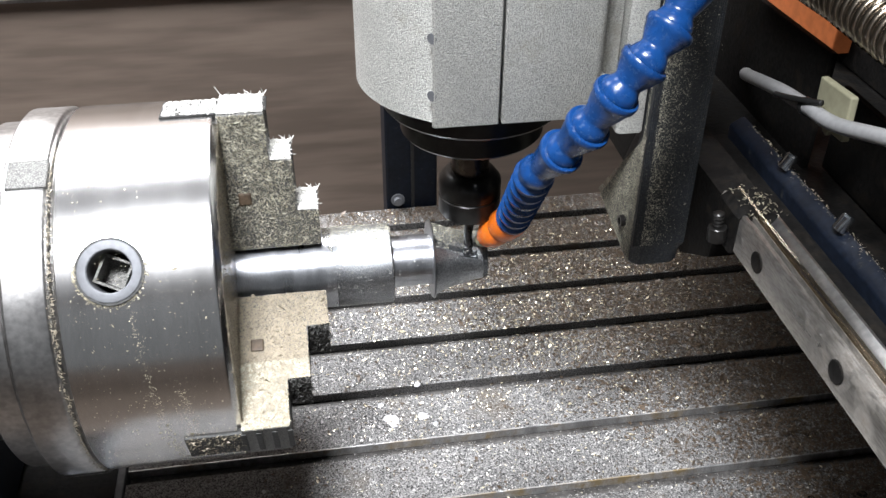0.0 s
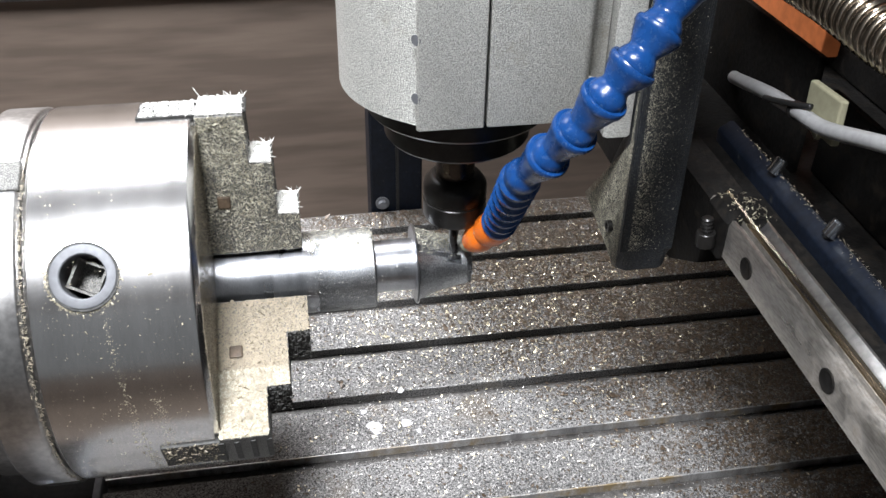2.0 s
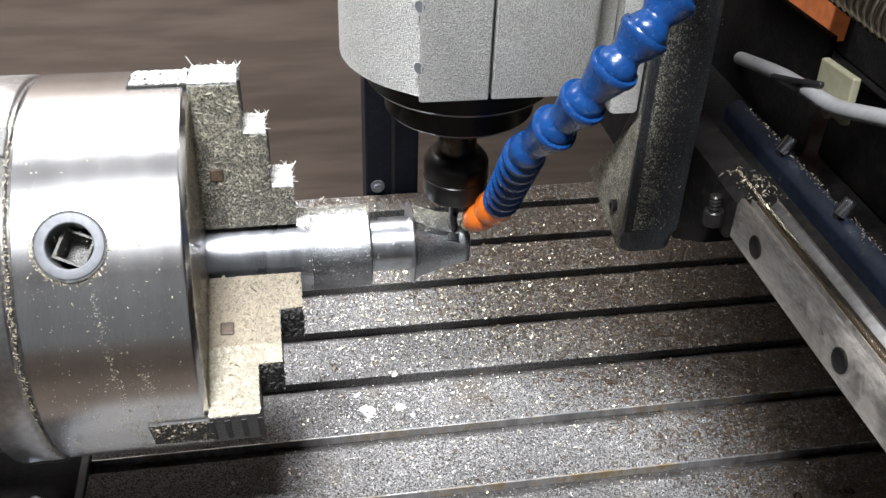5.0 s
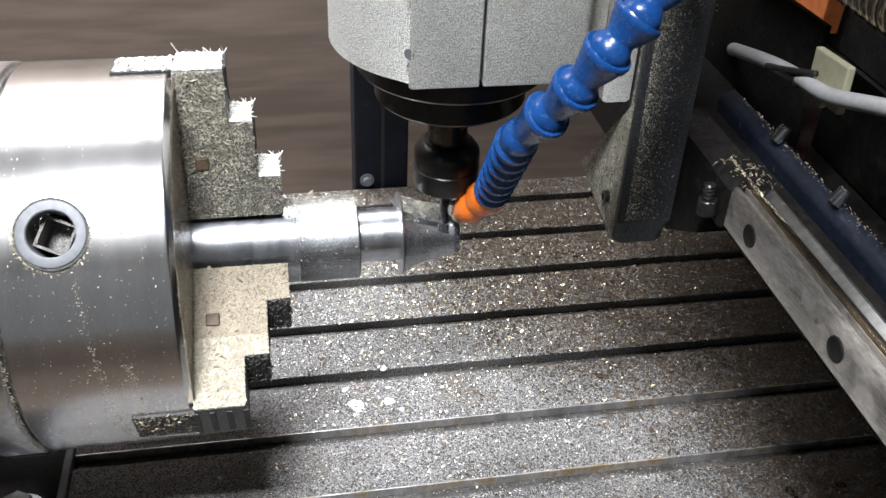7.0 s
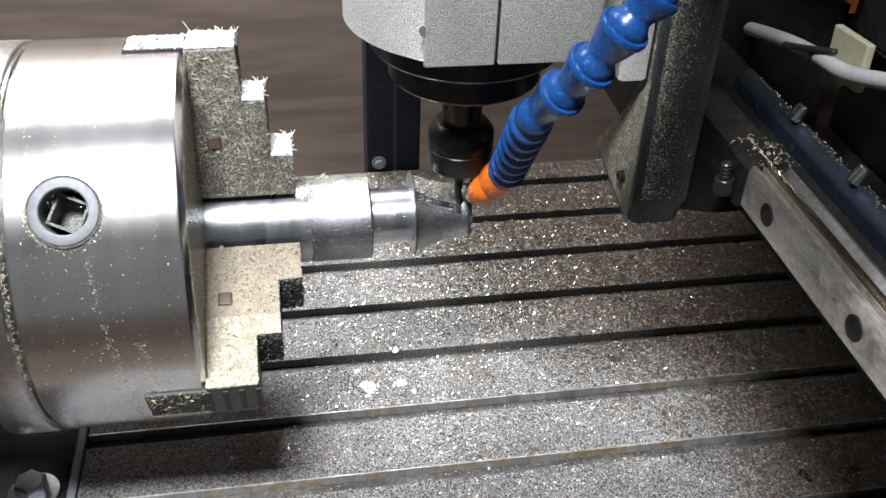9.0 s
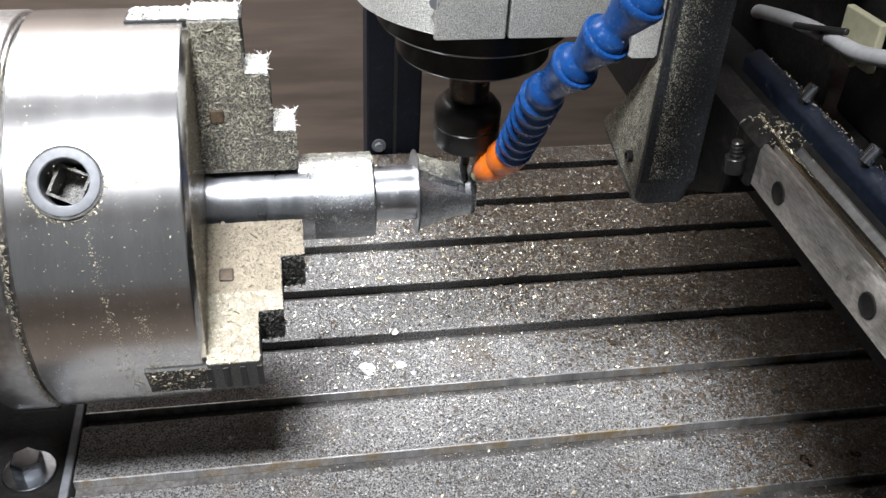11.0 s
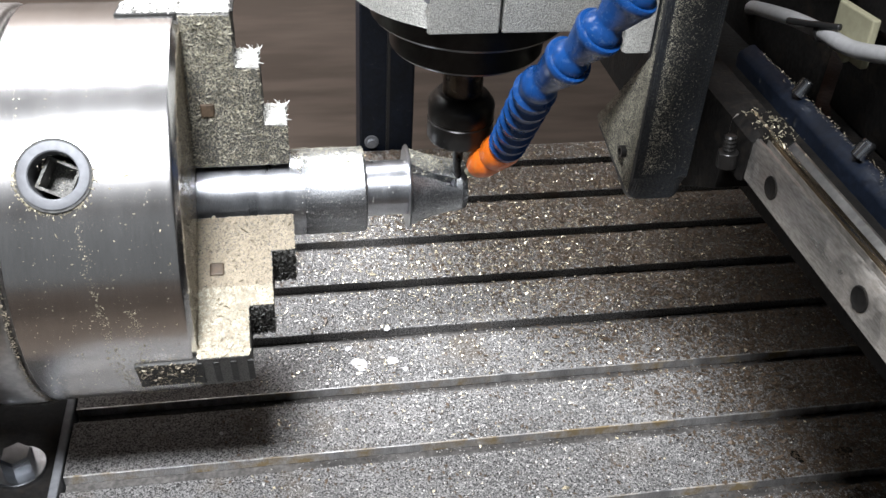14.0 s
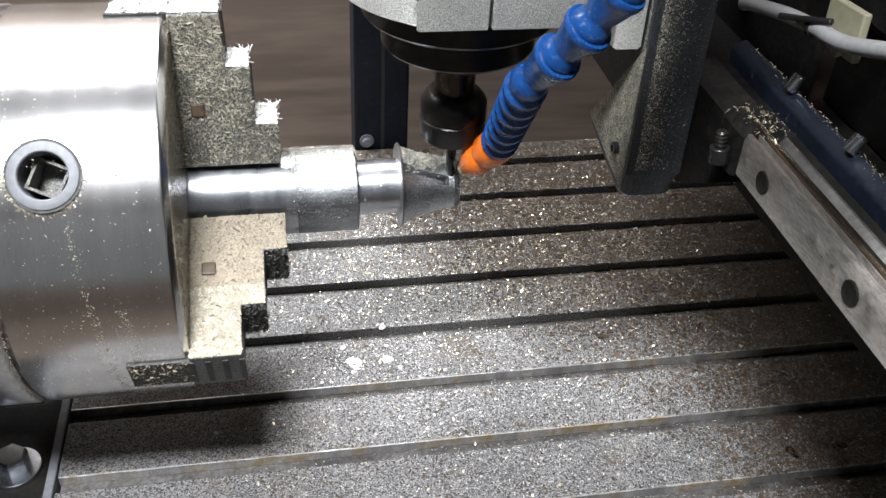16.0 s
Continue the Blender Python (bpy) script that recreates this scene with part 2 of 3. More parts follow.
def table():
    t = tagged(empty("machine_table", (0.1, -0.03, -0.016)), "grey aluminium T-slot machine table strewn with metal chips", "table")
    inv = Matrix.Translation((-0.1, 0.03, 0.016))
    # far lip of every slot lies at k * PITCH
    y = TY0
    for k in list(range(-6, 4)) + [None]:
        near = TY1 if k is None else PITCH * k - SLOT
        bm = bmesh.new()
        box(bm, TX0, TX1, y, near, -0.016, 0.0, 0.0004)
        bmesh.ops.transform(bm, matrix=inv, verts=bm.verts)
        part("table_rib", bm, M_TABLE, t)
        if k is not None:
            bm = bmesh.new()
            box(bm, TX0 + 0.0005, TX1, near - 0.003, PITCH * k + 0.003, -0.0150, -0.0017)
            bmesh.ops.transform(bm, matrix=inv @ Matrix.Translation((0, 0, -0.001)), verts=bm.verts)
            part("slot_floor", bm, M_SLOT, t)
            # bright strips on the front slots only, painting in light on their walls
            if k < -1:
                bm = box(bmesh.new(), TX0 + 0.0002, TX1, PITCH * k - 0.00025, PITCH * k + 0.0002, -0.0026, 0.00008, 0.00008)
                bmesh.ops.transform(bm, matrix=inv, verts=bm.verts)
                part("lit_slot_lip", bm, M_LIP, t, "bright streaked strip painting in the lit wall of a front slot")
            y = PITCH * k
    return t


# ---- chuck on the rotary axis ----
AY, AZ, R = -0.0448, 0.0636, 0.0409
AXIS = Matrix.Translation((0, AY, AZ))


def radial(angle):
    """Local x along the chuck's axis, local z outwards at that angle from +y towards +z."""
    return AXIS @ Matrix.Rotation(radians(angle - 90), 4, "X")


SOCKETS, SOCKET_X = (139.6, 259.6, 19.6), -0.0555


def chuck():
    c = tagged(empty("lathe_chuck", (-0.06, AY, AZ)), "shiny turned-steel three-jaw lathe chuck dusted with brass chips", "chuck")
    inv = Matrix.Translation((0.06, -AY, -AZ)) @ AXIS
    prof = [(-0.0352, 0.0), (-0.0352, R - 0.0010), (-0.0360, R - 0.0002), (-0.0363, R)]
    prof += [(-0.0363 - 0.0005 * k, R) for k in range(1, 59)] + [(-0.0661, R - 0.0008), (-0.0664, R - 0.0012), (-0.0664, 0.0)]
    bm = lathe(bmesh.new(), prof, inv, 400)
    for ang in SOCKETS:
        h = Matrix.Translation((0.06, -AY, -AZ)) @ radial(ang) @ Vector((SOCKET_X, 0, R))
        gone = [f for f in bm.faces if (f.calc_center_median() - h).length < 0.0052]
        bmesh.ops.delete(bm, geom=gone, context="FACES")
    part("body", bm, M_STEEL, c, smooth="auto")
    bm = lathe(bmesh.new(), [(-0.0667, 0.0), (-0.0667, R - 0.0009), (-0.0670, R - 0.0002), (-0.0676, R + 0.0002), (-0.0748, R + 0.0002), (-0.0754, R - 0.0004), (-0.0757, R - 0.0014), (-0.0757, 0.0)], inv, 160)
    part("back_ring", bm, M_STEEL_D, c, smooth="auto")
    bm = lathe(bmesh.new(), [(-0.0758, 0.0), (-0.0758, R - 0.003), (-0.0764, R - 0.0024), (-0.0815, R - 0.0024), (-0.082, R - 0.003), (-0.082, 0.032), (-0.098, 0.032), (-0.098, 0.0)], inv, 128)
    part("back_flange", bm, M_STEEL_D, c, smooth="auto")
    # key socket, let into the front of the body
    for ang in SOCKETS:
        m = Matrix.Translation((0.06, -AY, -AZ)) @ radial(ang) @ Matrix.Translation((SOCKET_X, 0, 0)) @ Matrix.Rotation(radians(-90), 4, "Y")
        bm = lathe(bmesh.new(), [(R - 0.009, 0.0041), (R + 0.0003, 0.0041), (R + 0.0005, 0.0043), (R + 0.0005, 0.0057), (R + 0.0004, 0.0059), (R - 0.004, 0.0059), (R - 0.009, 0.0058)], m, 64, closed=True)
        s = part("key_socket", bm, M_SOCKET, c, "grey steel key socket with a square hole", smooth="auto")
        bm = lathe(bmesh.new(), [(R - 0.0085, 0.0), (R - 0.0085, 0.0035), (R - 0.0030, 0.0035), (R - 0.0030, 0.0042), (R - 0.0100, 0.0042), (R - 0.0100, 0.0)], m @ Matrix.Rotation(radians(20), 4, "X"), 4)
        part("square_hole", bm, M_JAW, s)
        # slightly proud dark ring: the groove's shade and chips put into its colour
        bm = lathe(bmesh.new(), [(R - 0.002, 0.0057), (R + 0.00015, 0.0057), (R + 0.00015, 0.0064), (R - 0.002, 0.0064)], m, 64, closed=True)
        part("dark_seam", bm, M_DARKJAW, s, "dark ring painting in the shaded groove round the socket")
    for ang in (82.0, 202.0, 322.0):
        jaw(c, ang)
        m = Matrix.Translation((0.06, -AY, -AZ)) @ radial(ang + 28)
        bm = box(bmesh.new(), -0.0745, -0.0668, -0.0035, 0.0035, R - 0.004, R + 0.0006, 0.0003, m)
        part("index_block", bm, M_JAW, c)
    return c


def jaw(c, ang):
    m = Matrix.Translation((0.06, -AY, -AZ)) @ radial(ang)
    w = 0.0062
    prof = [(-0.0354, 0.0095), (-0.0158, 0.0095), (-0.0158, 0.0182), (-0.0207, 0.0182), (-0.0207, 0.0304), (-0.0256, 0.0304), (-0.0256, 0.0412), (-0.0354, 0.0412)]
    bm = bmesh.new()
    lo = [bm.verts.new((x, -w, r)) for x, r in prof]
    hi = [bm.verts.new((x, w, r)) for x, r in prof]
    n = len(prof)
    fs = [bm.faces.new(lo), bm.faces.new(hi)] + [bm.faces.new((lo[i], lo[(i + 1) % n], hi[(i + 1) % n], hi[i])) for i in range(n)]
    bmesh.ops.bevel(bm, geom=list({e for f in fs for e in f.edges}), offset=0.00025, segments=1, affect="EDGES")
    bmesh.ops.transform(bm, matrix=m, verts=bm.verts)
    j = part("jaw", bm, M_JAW, c, "stepped steel chuck jaw caked with fine chips")
    # guide bar that slides in the body, with its rack teeth
    bm = box(bmesh.new(), -0.0470, -0.0352, -0.0048, 0.0048, R - 0.004, R + 0.0003, 0.0002, m)
    g = part("guide_bar", bm, M_DARKJAW, j, "dark guide bar with chips in its teeth")
    for k in range(4):
        bm = box(bmesh.new(), -0.0250 - 0.0032 * k - 0.0012, -0.0250 - 0.0032 * k, -0.0045, 0.0045, 0.0410, 0.0414, 0.0001, m)
        part("tooth", bm, M_DARKJAW, j)
    # proud block in place of a chip-filled hole, its darkness put into the colour
    bm = box(bmesh.new(), -0.0328, -0.0300, -w - 0.0006, w + 0.0006, 0.0206, 0.0234, 0.0003, m)
    part("hole_mark", bm, M_SWARF, j)


GROOVE = (120.0, 150.0)


def workpiece():
    w = tagged(empty("workpiece", (0, AY, AZ)), "turned aluminium workpiece with a stepped shank and a grooved cone", "workpiece")
    bm = lathe(bmesh.new(), [(-0.0400, 0.0), (-0.0400, 0.00935), (-0.0130, 0.00935), (-0.0128, 0.0060), (0.0095, 0.0061), (0.0095, 0.0)], None, 96)
    part("shank", bm, M_WORK, w, smooth="auto")
    bm = lathe(bmesh.new(), [(-0.0134, 0.0070), (-0.0134, 0.0091), (-0.0130, 0.00938), (-0.0003, 0.0094), (0.0001, 0.0091), (0.0001, 0.0060)], None, 96, closed=True)
    part("collar", bm, M_COLLAR, w, "frosted aluminium collar", smooth="auto")
    # the flared end: a cone with a milled groove that runs to the cutter
    bm = bmesh.new()
    nx, na = 70, 400
    rings = []
    for i in range(nx + 1):
        u = i / nx
        x = 0.0098 + 0.0129 * u
        r0 = 0.0057 + 0.0030 * (1 - u) ** 1.8
        ring = []
        for k in range(na):
            a = 2 * math.pi * k / na
            gang = radians(GROOVE[0] + (GROOVE[1] - GROOVE[0]) * u)
            d = ((a - gang + math.pi) % (2 * math.pi) - math.pi) * r0
            e = min(1.0, max(0.0, (0.00105 - abs(d)) / 0.00012))
            rr = r0 - (0.0026 + 0.0004 * u) * e * (u < 0.80)
            if u > 0.9:
                rr -= 0.0006 * (u - 0.9) / 0.1 + 0.0005 * noise.noise((60 * math.cos(a) * rr * 100, 60 * math.sin(a), 3.0)) * (u - 0.9) / 0.1
            ring.append(bm.verts.new((x, rr * math.cos(a), rr * math.sin(a))))
        rings.append(ring)
    for p, q in zip(rings, rings[1:]):
        for k in range(na):
            bm.faces.new((p[k], q[k], q[(k + 1) % na], p[(k + 1) % na]))
    bm.faces.new(rings[-1])
    bm.faces.new(rings[0])
    part("grooved_cone", bm, M_CONE, w, "matt freshly milled cone with a spiral groove", smooth="auto")
    bm = lathe(bmesh.new(), [(0.0094, 0.0), (0.0094, 0.0092), (0.0097, 0.0095), (0.0099, 0.0094), (0.0099, 0.0)], None, 96)
    part("rim", bm, M_WORK, w, smooth="auto")
    return w


# ---- spindle head, all carried by the gantry ----
SX, SY = 0.0183, -0.0470
UP = Matrix.Translation((SX, SY, 0)) @ Matrix.Rotation(radians(-90), 4, "Y")
carried = []


def spindle():
    s = tagged(empty("milling_spindle", (SX - 0.0002, SY - 0.0008, 0.1205)), "silver cast spindle clamp with a black milling spindle", "spindle")
    inv = Matrix.Translation((-SX, -SY, -0.12))
    U = inv @ UP
    # clamp: round barrel with a flat split front
    for side in (-1, 1):
        bm = bmesh.new()
        poly = []
        slit = 0.0189
        if side < 0:
            for k in range(0, 25):
                a = radians(90 + k * (243 - 90) / 24)
                poly.append((SX + 0.0241 * math.cos(a), SY + 0.0241 * math.sin(a)))
            poly += [(0.0063, -0.0704), (0.0067, -0.0710), (slit - 0.00035, -0.0710), (slit - 0.0001, -0.0707), (slit - 0.0001, SY + 0.0241)]
        else:
            poly = [(slit + 0.0004, SY + 0.0241), (slit + 0.0004, -0.0707), (slit + 0.0007, -0.0710), (0.0365, -0.0710), (0.0375, -0.0706), (0.0382, -0.0695), (0.0390, -0.0660), (0.0400, -0.0640), (0.0434, -0.0630), (0.0434, SY + 0.0241)]
        prism(bm, poly, "z", 0.1126, 0.215, 0.0003)
        bmesh.ops.transform(bm, matrix=inv, verts=bm.verts)
        part("clamp_half", bm, M_CAST, s, "silver sand-cast clamp half", smooth="auto")
    # dark surface discs for the screw recesses, their shade put into the colour
    for z in (0.1190, 0.1300):
        bm = lathe(bmesh.new(), [(0, 0), (0, 0.0010), (0.0003, 0.0010), (0.0003, 0.0)], inv @ Matrix.Translation((0.0064, -0.0702, z)) @ Matrix.Rotation(radians(225), 4, "Z"), 20)
        part("recess_disc", bm, M_SOCKET, s, smooth="auto")
    bm = lathe(bmesh.new(), [(-0.001, 0.0011), (0.0012, 0.0011), (0.0014, 0.0013), (0.0014, 0.0021), (0.0011, 0.0024), (-0.001, 0.0024)], inv @ Matrix.Translation((0.0380, -0.0690, 0.1185)) @ Matrix.Rotation(radians(-65), 4, "Z"), 24, closed=True)
    part("drain_boss", bm, M_CAST, s, smooth="auto")
    bm = lathe(bmesh.new(), [(0.1126, 0.0), (0.1126, 0.0192), (0.1070, 0.0192), (0.1064, 0.0187), (0.1064, 0.0)], U, 96)
    part("spindle_body", bm, M_BLACK, s, smooth="auto")
    bm = lathe(bmesh.new(), [(0.1064, 0.0), (0.1064, 0.0153), (0.1004, 0.0153), (0.0999, 0.0149), (0.0999, 0.0)], U, 96)
    part("bearing_cap", bm, M_BLACK, s, smooth="auto")
    bm = lathe(bmesh.new(), [(0.0999, 0.0), (0.0999, 0.0042), (0.0880, 0.0042), (0.0880, 0.0)], U, 40)
    part("spindle_nose", bm, M_NOSE, s, smooth="auto")
    bm = lathe(bmesh.new(), [(0.0892, 0.0), (0.0892, 0.0050), (0.0888, 0.0056), (0.0872, 0.0068), (0.0866, 0.0070), (0.0838, 0.0070), (0.0836, 0.0068), (0.0832, 0.0068), (0.0830, 0.0070), (0.0792, 0.0070), (0.0784, 0.0066), (0.0780, 0.0058), (0.0780, 0.0)], U, 64)
    part("collet_nut", bm, M_BLACK, s, "black collet nut", smooth="auto")
    bm = bmesh.new()
    # two-flute end mill
    n, rings = 24, []
    for i in range(41):
        z = 0.0790 - i * (0.0790 - 0.0660) / 40
        ring = []
        for k in range(n):
            a = 2 * math.pi * k / n
            tw = a - i * 0.12
            rr = 0.00112 * (1 - (0.28 * max(0.0, math.cos(2 * tw)) if i > 8 else 0))
            ring.append(bm.verts.new((SX + rr * math.cos(a), SY + rr * math.sin(a), z)))
        rings.append(ring)
    for p, q in zip(rings, rings[1:]):
        for k in range(n):
            bm.faces.new((p[k], q[k], q[(k + 1) % n], p[(k + 1) % n]))
    bm.faces.new(rings[0])
    bm.faces.new(rings[-1])
    bmesh.ops.transform(bm, matrix=inv, verts=bm.verts)
    part("end_mill", bm, M_CARBIDE, s, "slim dark carbide end mill", smooth="auto")
    carried.append(s)
    return s


def z_plate():
    p = tagged(empty("z_plate", (0.058, -0.05, 0.09)), "dark dusty cast slide plate hanging beside the spindle", "slide plate")
    inv = Matrix.Translation((-0.058, 0.05, -0.09))
    bm = bmesh.new()
    prism(bm, [(-0.0684, 0.0745), (-0.0655, 0.0728), (-0.0428, 0.0780), (-0.0566, 0.0935), (-0.0660, 0.1050), (-0.0600, 0.230), (-0.0690, 0.230), (-0.0690, 0.0800)], "x", 0.0497, 0.0612, 0.0026, 6)
    bmesh.ops.transform(bm, matrix=inv, verts=bm.verts)
    part("plate", bm, M_NAVY_D, p)
    bm = bmesh.new()
    prism(bm, [(-0.0660, 0.1060), (-0.0300, 0.1060), (-0.0300, 0.230), (-0.0660, 0.230)], "x", 0.0436, 0.0496, 0.0010)
    bmesh.ops.transform(bm, matrix=inv, verts=bm.verts)
    part("mount_flange", bm, M_CAST, p, "silver cast flange", smooth="auto")
    bm = lathe(bmesh.new(), [(0, 0), (0, 0.0013), (0.0012, 0.0013), (0.0012, 0.0008), (0.0004, 0.0008), (0.0004, 0)], inv @ Matrix.Translation((0.0497, -0.0627, 0.0826)) @ Matrix.Rotation(radians(180), 4, "Z"), 16)
    part("screw", bm, M_BLACK, p, smooth="auto")
    carried.append(p)
    return p


def gantry():
    g = tagged(empty("gantry_beam", (0.08, -0.06, 0.09)), "dark painted gantry beam with a steel guide rail", "gantry")
    inv = Matrix.Translation((-0.08, 0.06, -0.09))

    def add(name, poly, y0, y1, material, label="", bevel=0.0003):
        bm = bmesh.new()
        prism(bm, poly, "y", y0, y1, bevel)
        bmesh.ops.transform(bm, matrix=inv, verts=bm.verts)
        return part(name, bm, material, g, label, smooth="auto")
    y0, y1 = -0.30, -0.0755
    add("guide_rail", [(0.0640, 0.0886), (0.0640, 0.0958), (0.0646, 0.0968), (0.0652, 0.0968), (0.0656, 0.0956), (0.0664, 0.0956), (0.0666, 0.0966), (0.0680, 0.0966), (0.0682, 0.0958), (0.0688, 0.0958), (0.0688, 0.0886)], y0, y1, M_RAIL, "steel guide rail", 0.0)
    add("race_strip", [(0.0667, 0.0964), (0.0668, 0.0971), (0.0671, 0.0976), (0.0676, 0.0978), (0.0680, 0.0974), (0.0681, 0.0964)], y0, y1, M_RAILEDGE, "", 0.0)
    add("bright_strip", [(0.0690, 0.0860), (0.0690, 0.0930), (0.0718, 0.0957), (0.0723, 0.0957), (0.0723, 0.0860)], y0, y1, M_STEEL_D, "", 0.0)
    add("angle_bar", [(0.0800, 0.0840), (0.0800, 0.0930), (0.0803, 0.0937), (0.0826, 0.0952), (0.0834, 0.0952), (0.0838, 0.0948), (0.0838, 0.0840)], y0, -0.043, M_NAVY, "", 0.0003)
    add("trough", [(0.0725, 0.0840), (0.0725, 0.0905), (0.0799, 0.0905), (0.0799, 0.0840)], y0, -0.042, M_GRIME)
    add("web", [(0.0839, 0.0640), (0.0839, 0.0760), (0.150, 0.0760), (0.150, 0.0640)], y0, 0.06, M_GRIME)
    bm = bmesh.new()
    prism(bm, [(-0.0620, 0.0720), (0.03, 0.072), (0.03, 0.2), (-0.044, 0.2), (-0.044, 0.0955), (-0.0750, 0.0955), (-0.0750, 0.0800)], "x", 0.0645, 0.0724)
    bmesh.ops.transform(bm, matrix=inv, verts=bm.verts)
    part("end_block", bm, M_GRIME, g)
    add("rail_end_cap", [(0.0634, 0.0876), (0.0634, 0.0962), (0.0650, 0.0976), (0.0684, 0.0976), (0.0724, 0.0966), (0.0724, 0.0876)], -0.0850, -0.0756, M_GRIME, "grime-caked end of the rail", 0.0012)
    # dark discs paint in the shade and grime of recessed screw holes
    for y in (-0.0940, -0.1240, -0.154):
        bm = lathe(bmesh.new(), [(0.0, 0.0021), (0.0002, 0.0021), (0.0003, 0.0019), (0.0001, 0.0015), (0.0001, 0.0)], inv @ Matrix.Translation((0.0640, y, 0.0925)) @ Matrix.Rotation(radians(180), 4, "Z"), 20)
        part("rail_hole_disc", bm, M_GRIME, g, smooth="auto")
    for y in (-0.0667, -0.0900, -0.114):
        bm = lathe(bmesh.new(), [(0, 0), (0, 0.0014), (0.0030, 0.0014), (0.0034, 0.0011), (0.0034, 0.0)], inv @ Matrix.Translation((0.0815, y, 0.0955)) @ Matrix.Rotation(radians(-60), 4, "Y"), 18)
        part("cap_screw", bm, M_ZINC, g, smooth="auto")
    bm = lathe(bmesh.new(), [(-0.002, 0), (-0.002, 0.0024), (0.0016, 0.0024), (0.0018, 0.0022), (0.0018, 0.0013), (0.0024, 0.0015), (0.0028, 0.0013), (0.0034, 0.0015), (0.0038, 0.0013), (0.0044, 0.0015), (0.0048, 0.0013), (0.0054, 0.0015), (0.0058, 0.0011), (0.0058, 0)], inv @ aim((0.0616, -0.0815, 0.0910), (0.0612, -0.0810, 0.0975)) @ Matrix.Scale(0.8, 4), 12)
    part("adjusting_screw", bm, M_BLACK, g, smooth="auto")
    bm = bmesh.new()
    prism(bm, [(-0.0372, 0.066), (0.06, 0.066), (0.06, 0.1040), (-0.0372, 0.1068)], "x", 0.105, 0.1068, 0.0003)
    bmesh.ops.transform(bm, matrix=inv, verts=bm.verts)
    part("cover", bm, M_GRIME, g, smooth="auto")
    # added plate, only to keep the ground beyond the cable mount dark
    bm = bmesh.new()
    prism(bm, [(-0.20, 0.0765), (-0.0376, 0.0765), (-0.0376, 0.0985), (-0.20, 0.0985)], "x", 0.110, 0.1118, 0.0003)
    bmesh.ops.transform(bm, matrix=inv, verts=bm.verts)
    part("cover", bm, M_GRIME, g, smooth="auto")
    bm = bmesh.new()
    prism(bm, [(0.017, 0.0810), (0.075, 0.0810), (0.075, 0.20), (0.014, 0.20)], "x", 0.140, 0.146, 0.0004)
    bmesh.ops.transform(bm, matrix=inv, verts=bm.verts)
    part("orange_plate", bm, M_ORANGEBOX, g, "orange painted plate")
    # added dark sheet behind the gantry, where the ground is black
    bm = bmesh.new()
    prism(bm, [(-0.25, 0.0765), (0.09, 0.0765), (0.09, 0.25), (-0.25, 0.25)], "x", 0.1462, 0.1500, 0.0004)
    bmesh.ops.transform(bm, matrix=inv, verts=bm.verts)
    part("dark_backing", bm, M_GRIME, g)
    carried.append(g)
    return g


def coolant_hose():
    h = tagged(empty("coolant_hose", (0.035, -0.07, 0.11)), "blue ball-jointed coolant hose with an orange nozzle", "hose")
    inv = Matrix.Translation((-0.035, 0.07, -0.11))
    line = [(0.0485, -0.0780, 0.1575), (0.0468, -0.0840, 0.1510), (0.0448, -0.0890, 0.1450), (0.0407, -0.0915, 0.1388), (0.0367, -0.0930, 0.1338), (0.0329, -0.0927, 0.1283), (0.0296, -0.0900, 0.1213), (0.0267, -0.0860, 0.1147), (0.0239, -0.0805, 0.1075)]
    for a, b in zip(line, line[1:]):
        d = (Vector(b) - Vector(a)).length
        m = inv @ aim(b, a)
        # ball below, waist, socket that opens upwards
        bm = lathe(bmesh.new(), [(-0.0008, 0.0), (-0.0008, 0.0030), (0.0, 0.0034), (0.0010, 0.0034), (0.0019, 0.0030), (0.0025, 0.0026), (0.0030, 0.0026), (d * 0.72, 0.0035), (d - 0.0010, 0.0038), (d - 0.0006, 0.0041), (d + 0.0002, 0.0042), (d + 0.0006, 0.0040), (d + 0.0006, 0.0034), (d - 0.001, 0.0031), (d - 0.001, 0.0)], m, 40)
        part("ball_joint", bm, M_BLUE, h, smooth="auto")
    top, end = Vector(line[-1]), Vector((0.0258, -0.0580, 0.0820))
    n = 7
    for k in range(n):
        a, b = top.lerp(end, k / n), top.lerp(end, (k + 1) / n)
        d = (b - a).length
        bm = lathe(bmesh.new(), [(0, 0), (0, 0.0031), (d * 0.15, 0.0037), (d * 0.55, 0.0039), (d * 0.68, 0.0031), (d, 0.0030), (d, 0)], inv @ aim(b, a), 32)
        part("ring", bm, M_BLUE, h, smooth="auto")
    tip = Vector((0.0208, -0.0500, 0.0715))
    d = (tip - end).length
    bm = lathe(bmesh.new(), [(-0.001, 0), (-0.001, 0.0034), (0.0008, 0.0039), (d * 0.28, 0.0038), (d * 0.40, 0.0031), (d * 0.50, 0.0035), (d * 0.66, 0.0034), (d * 0.84, 0.0025), (d * 0.86, 0.0)], inv @ aim(end, tip), 32)
    part("nozzle", bm, M_ORANGE, h, "orange nozzle", smooth="auto")
    bm = lathe(bmesh.new(), [(d * 0.80, 0), (d * 0.80, 0.0019), (d, 0.0017), (d, 0.0012), (d * 0.83, 0.0012), (d * 0.83, 0)], inv @ aim(end, tip), 24)
    part("nozzle_tip", bm, M_PAD, h, "translucent cream tip", smooth="auto")
    carried.append(h)
    return h


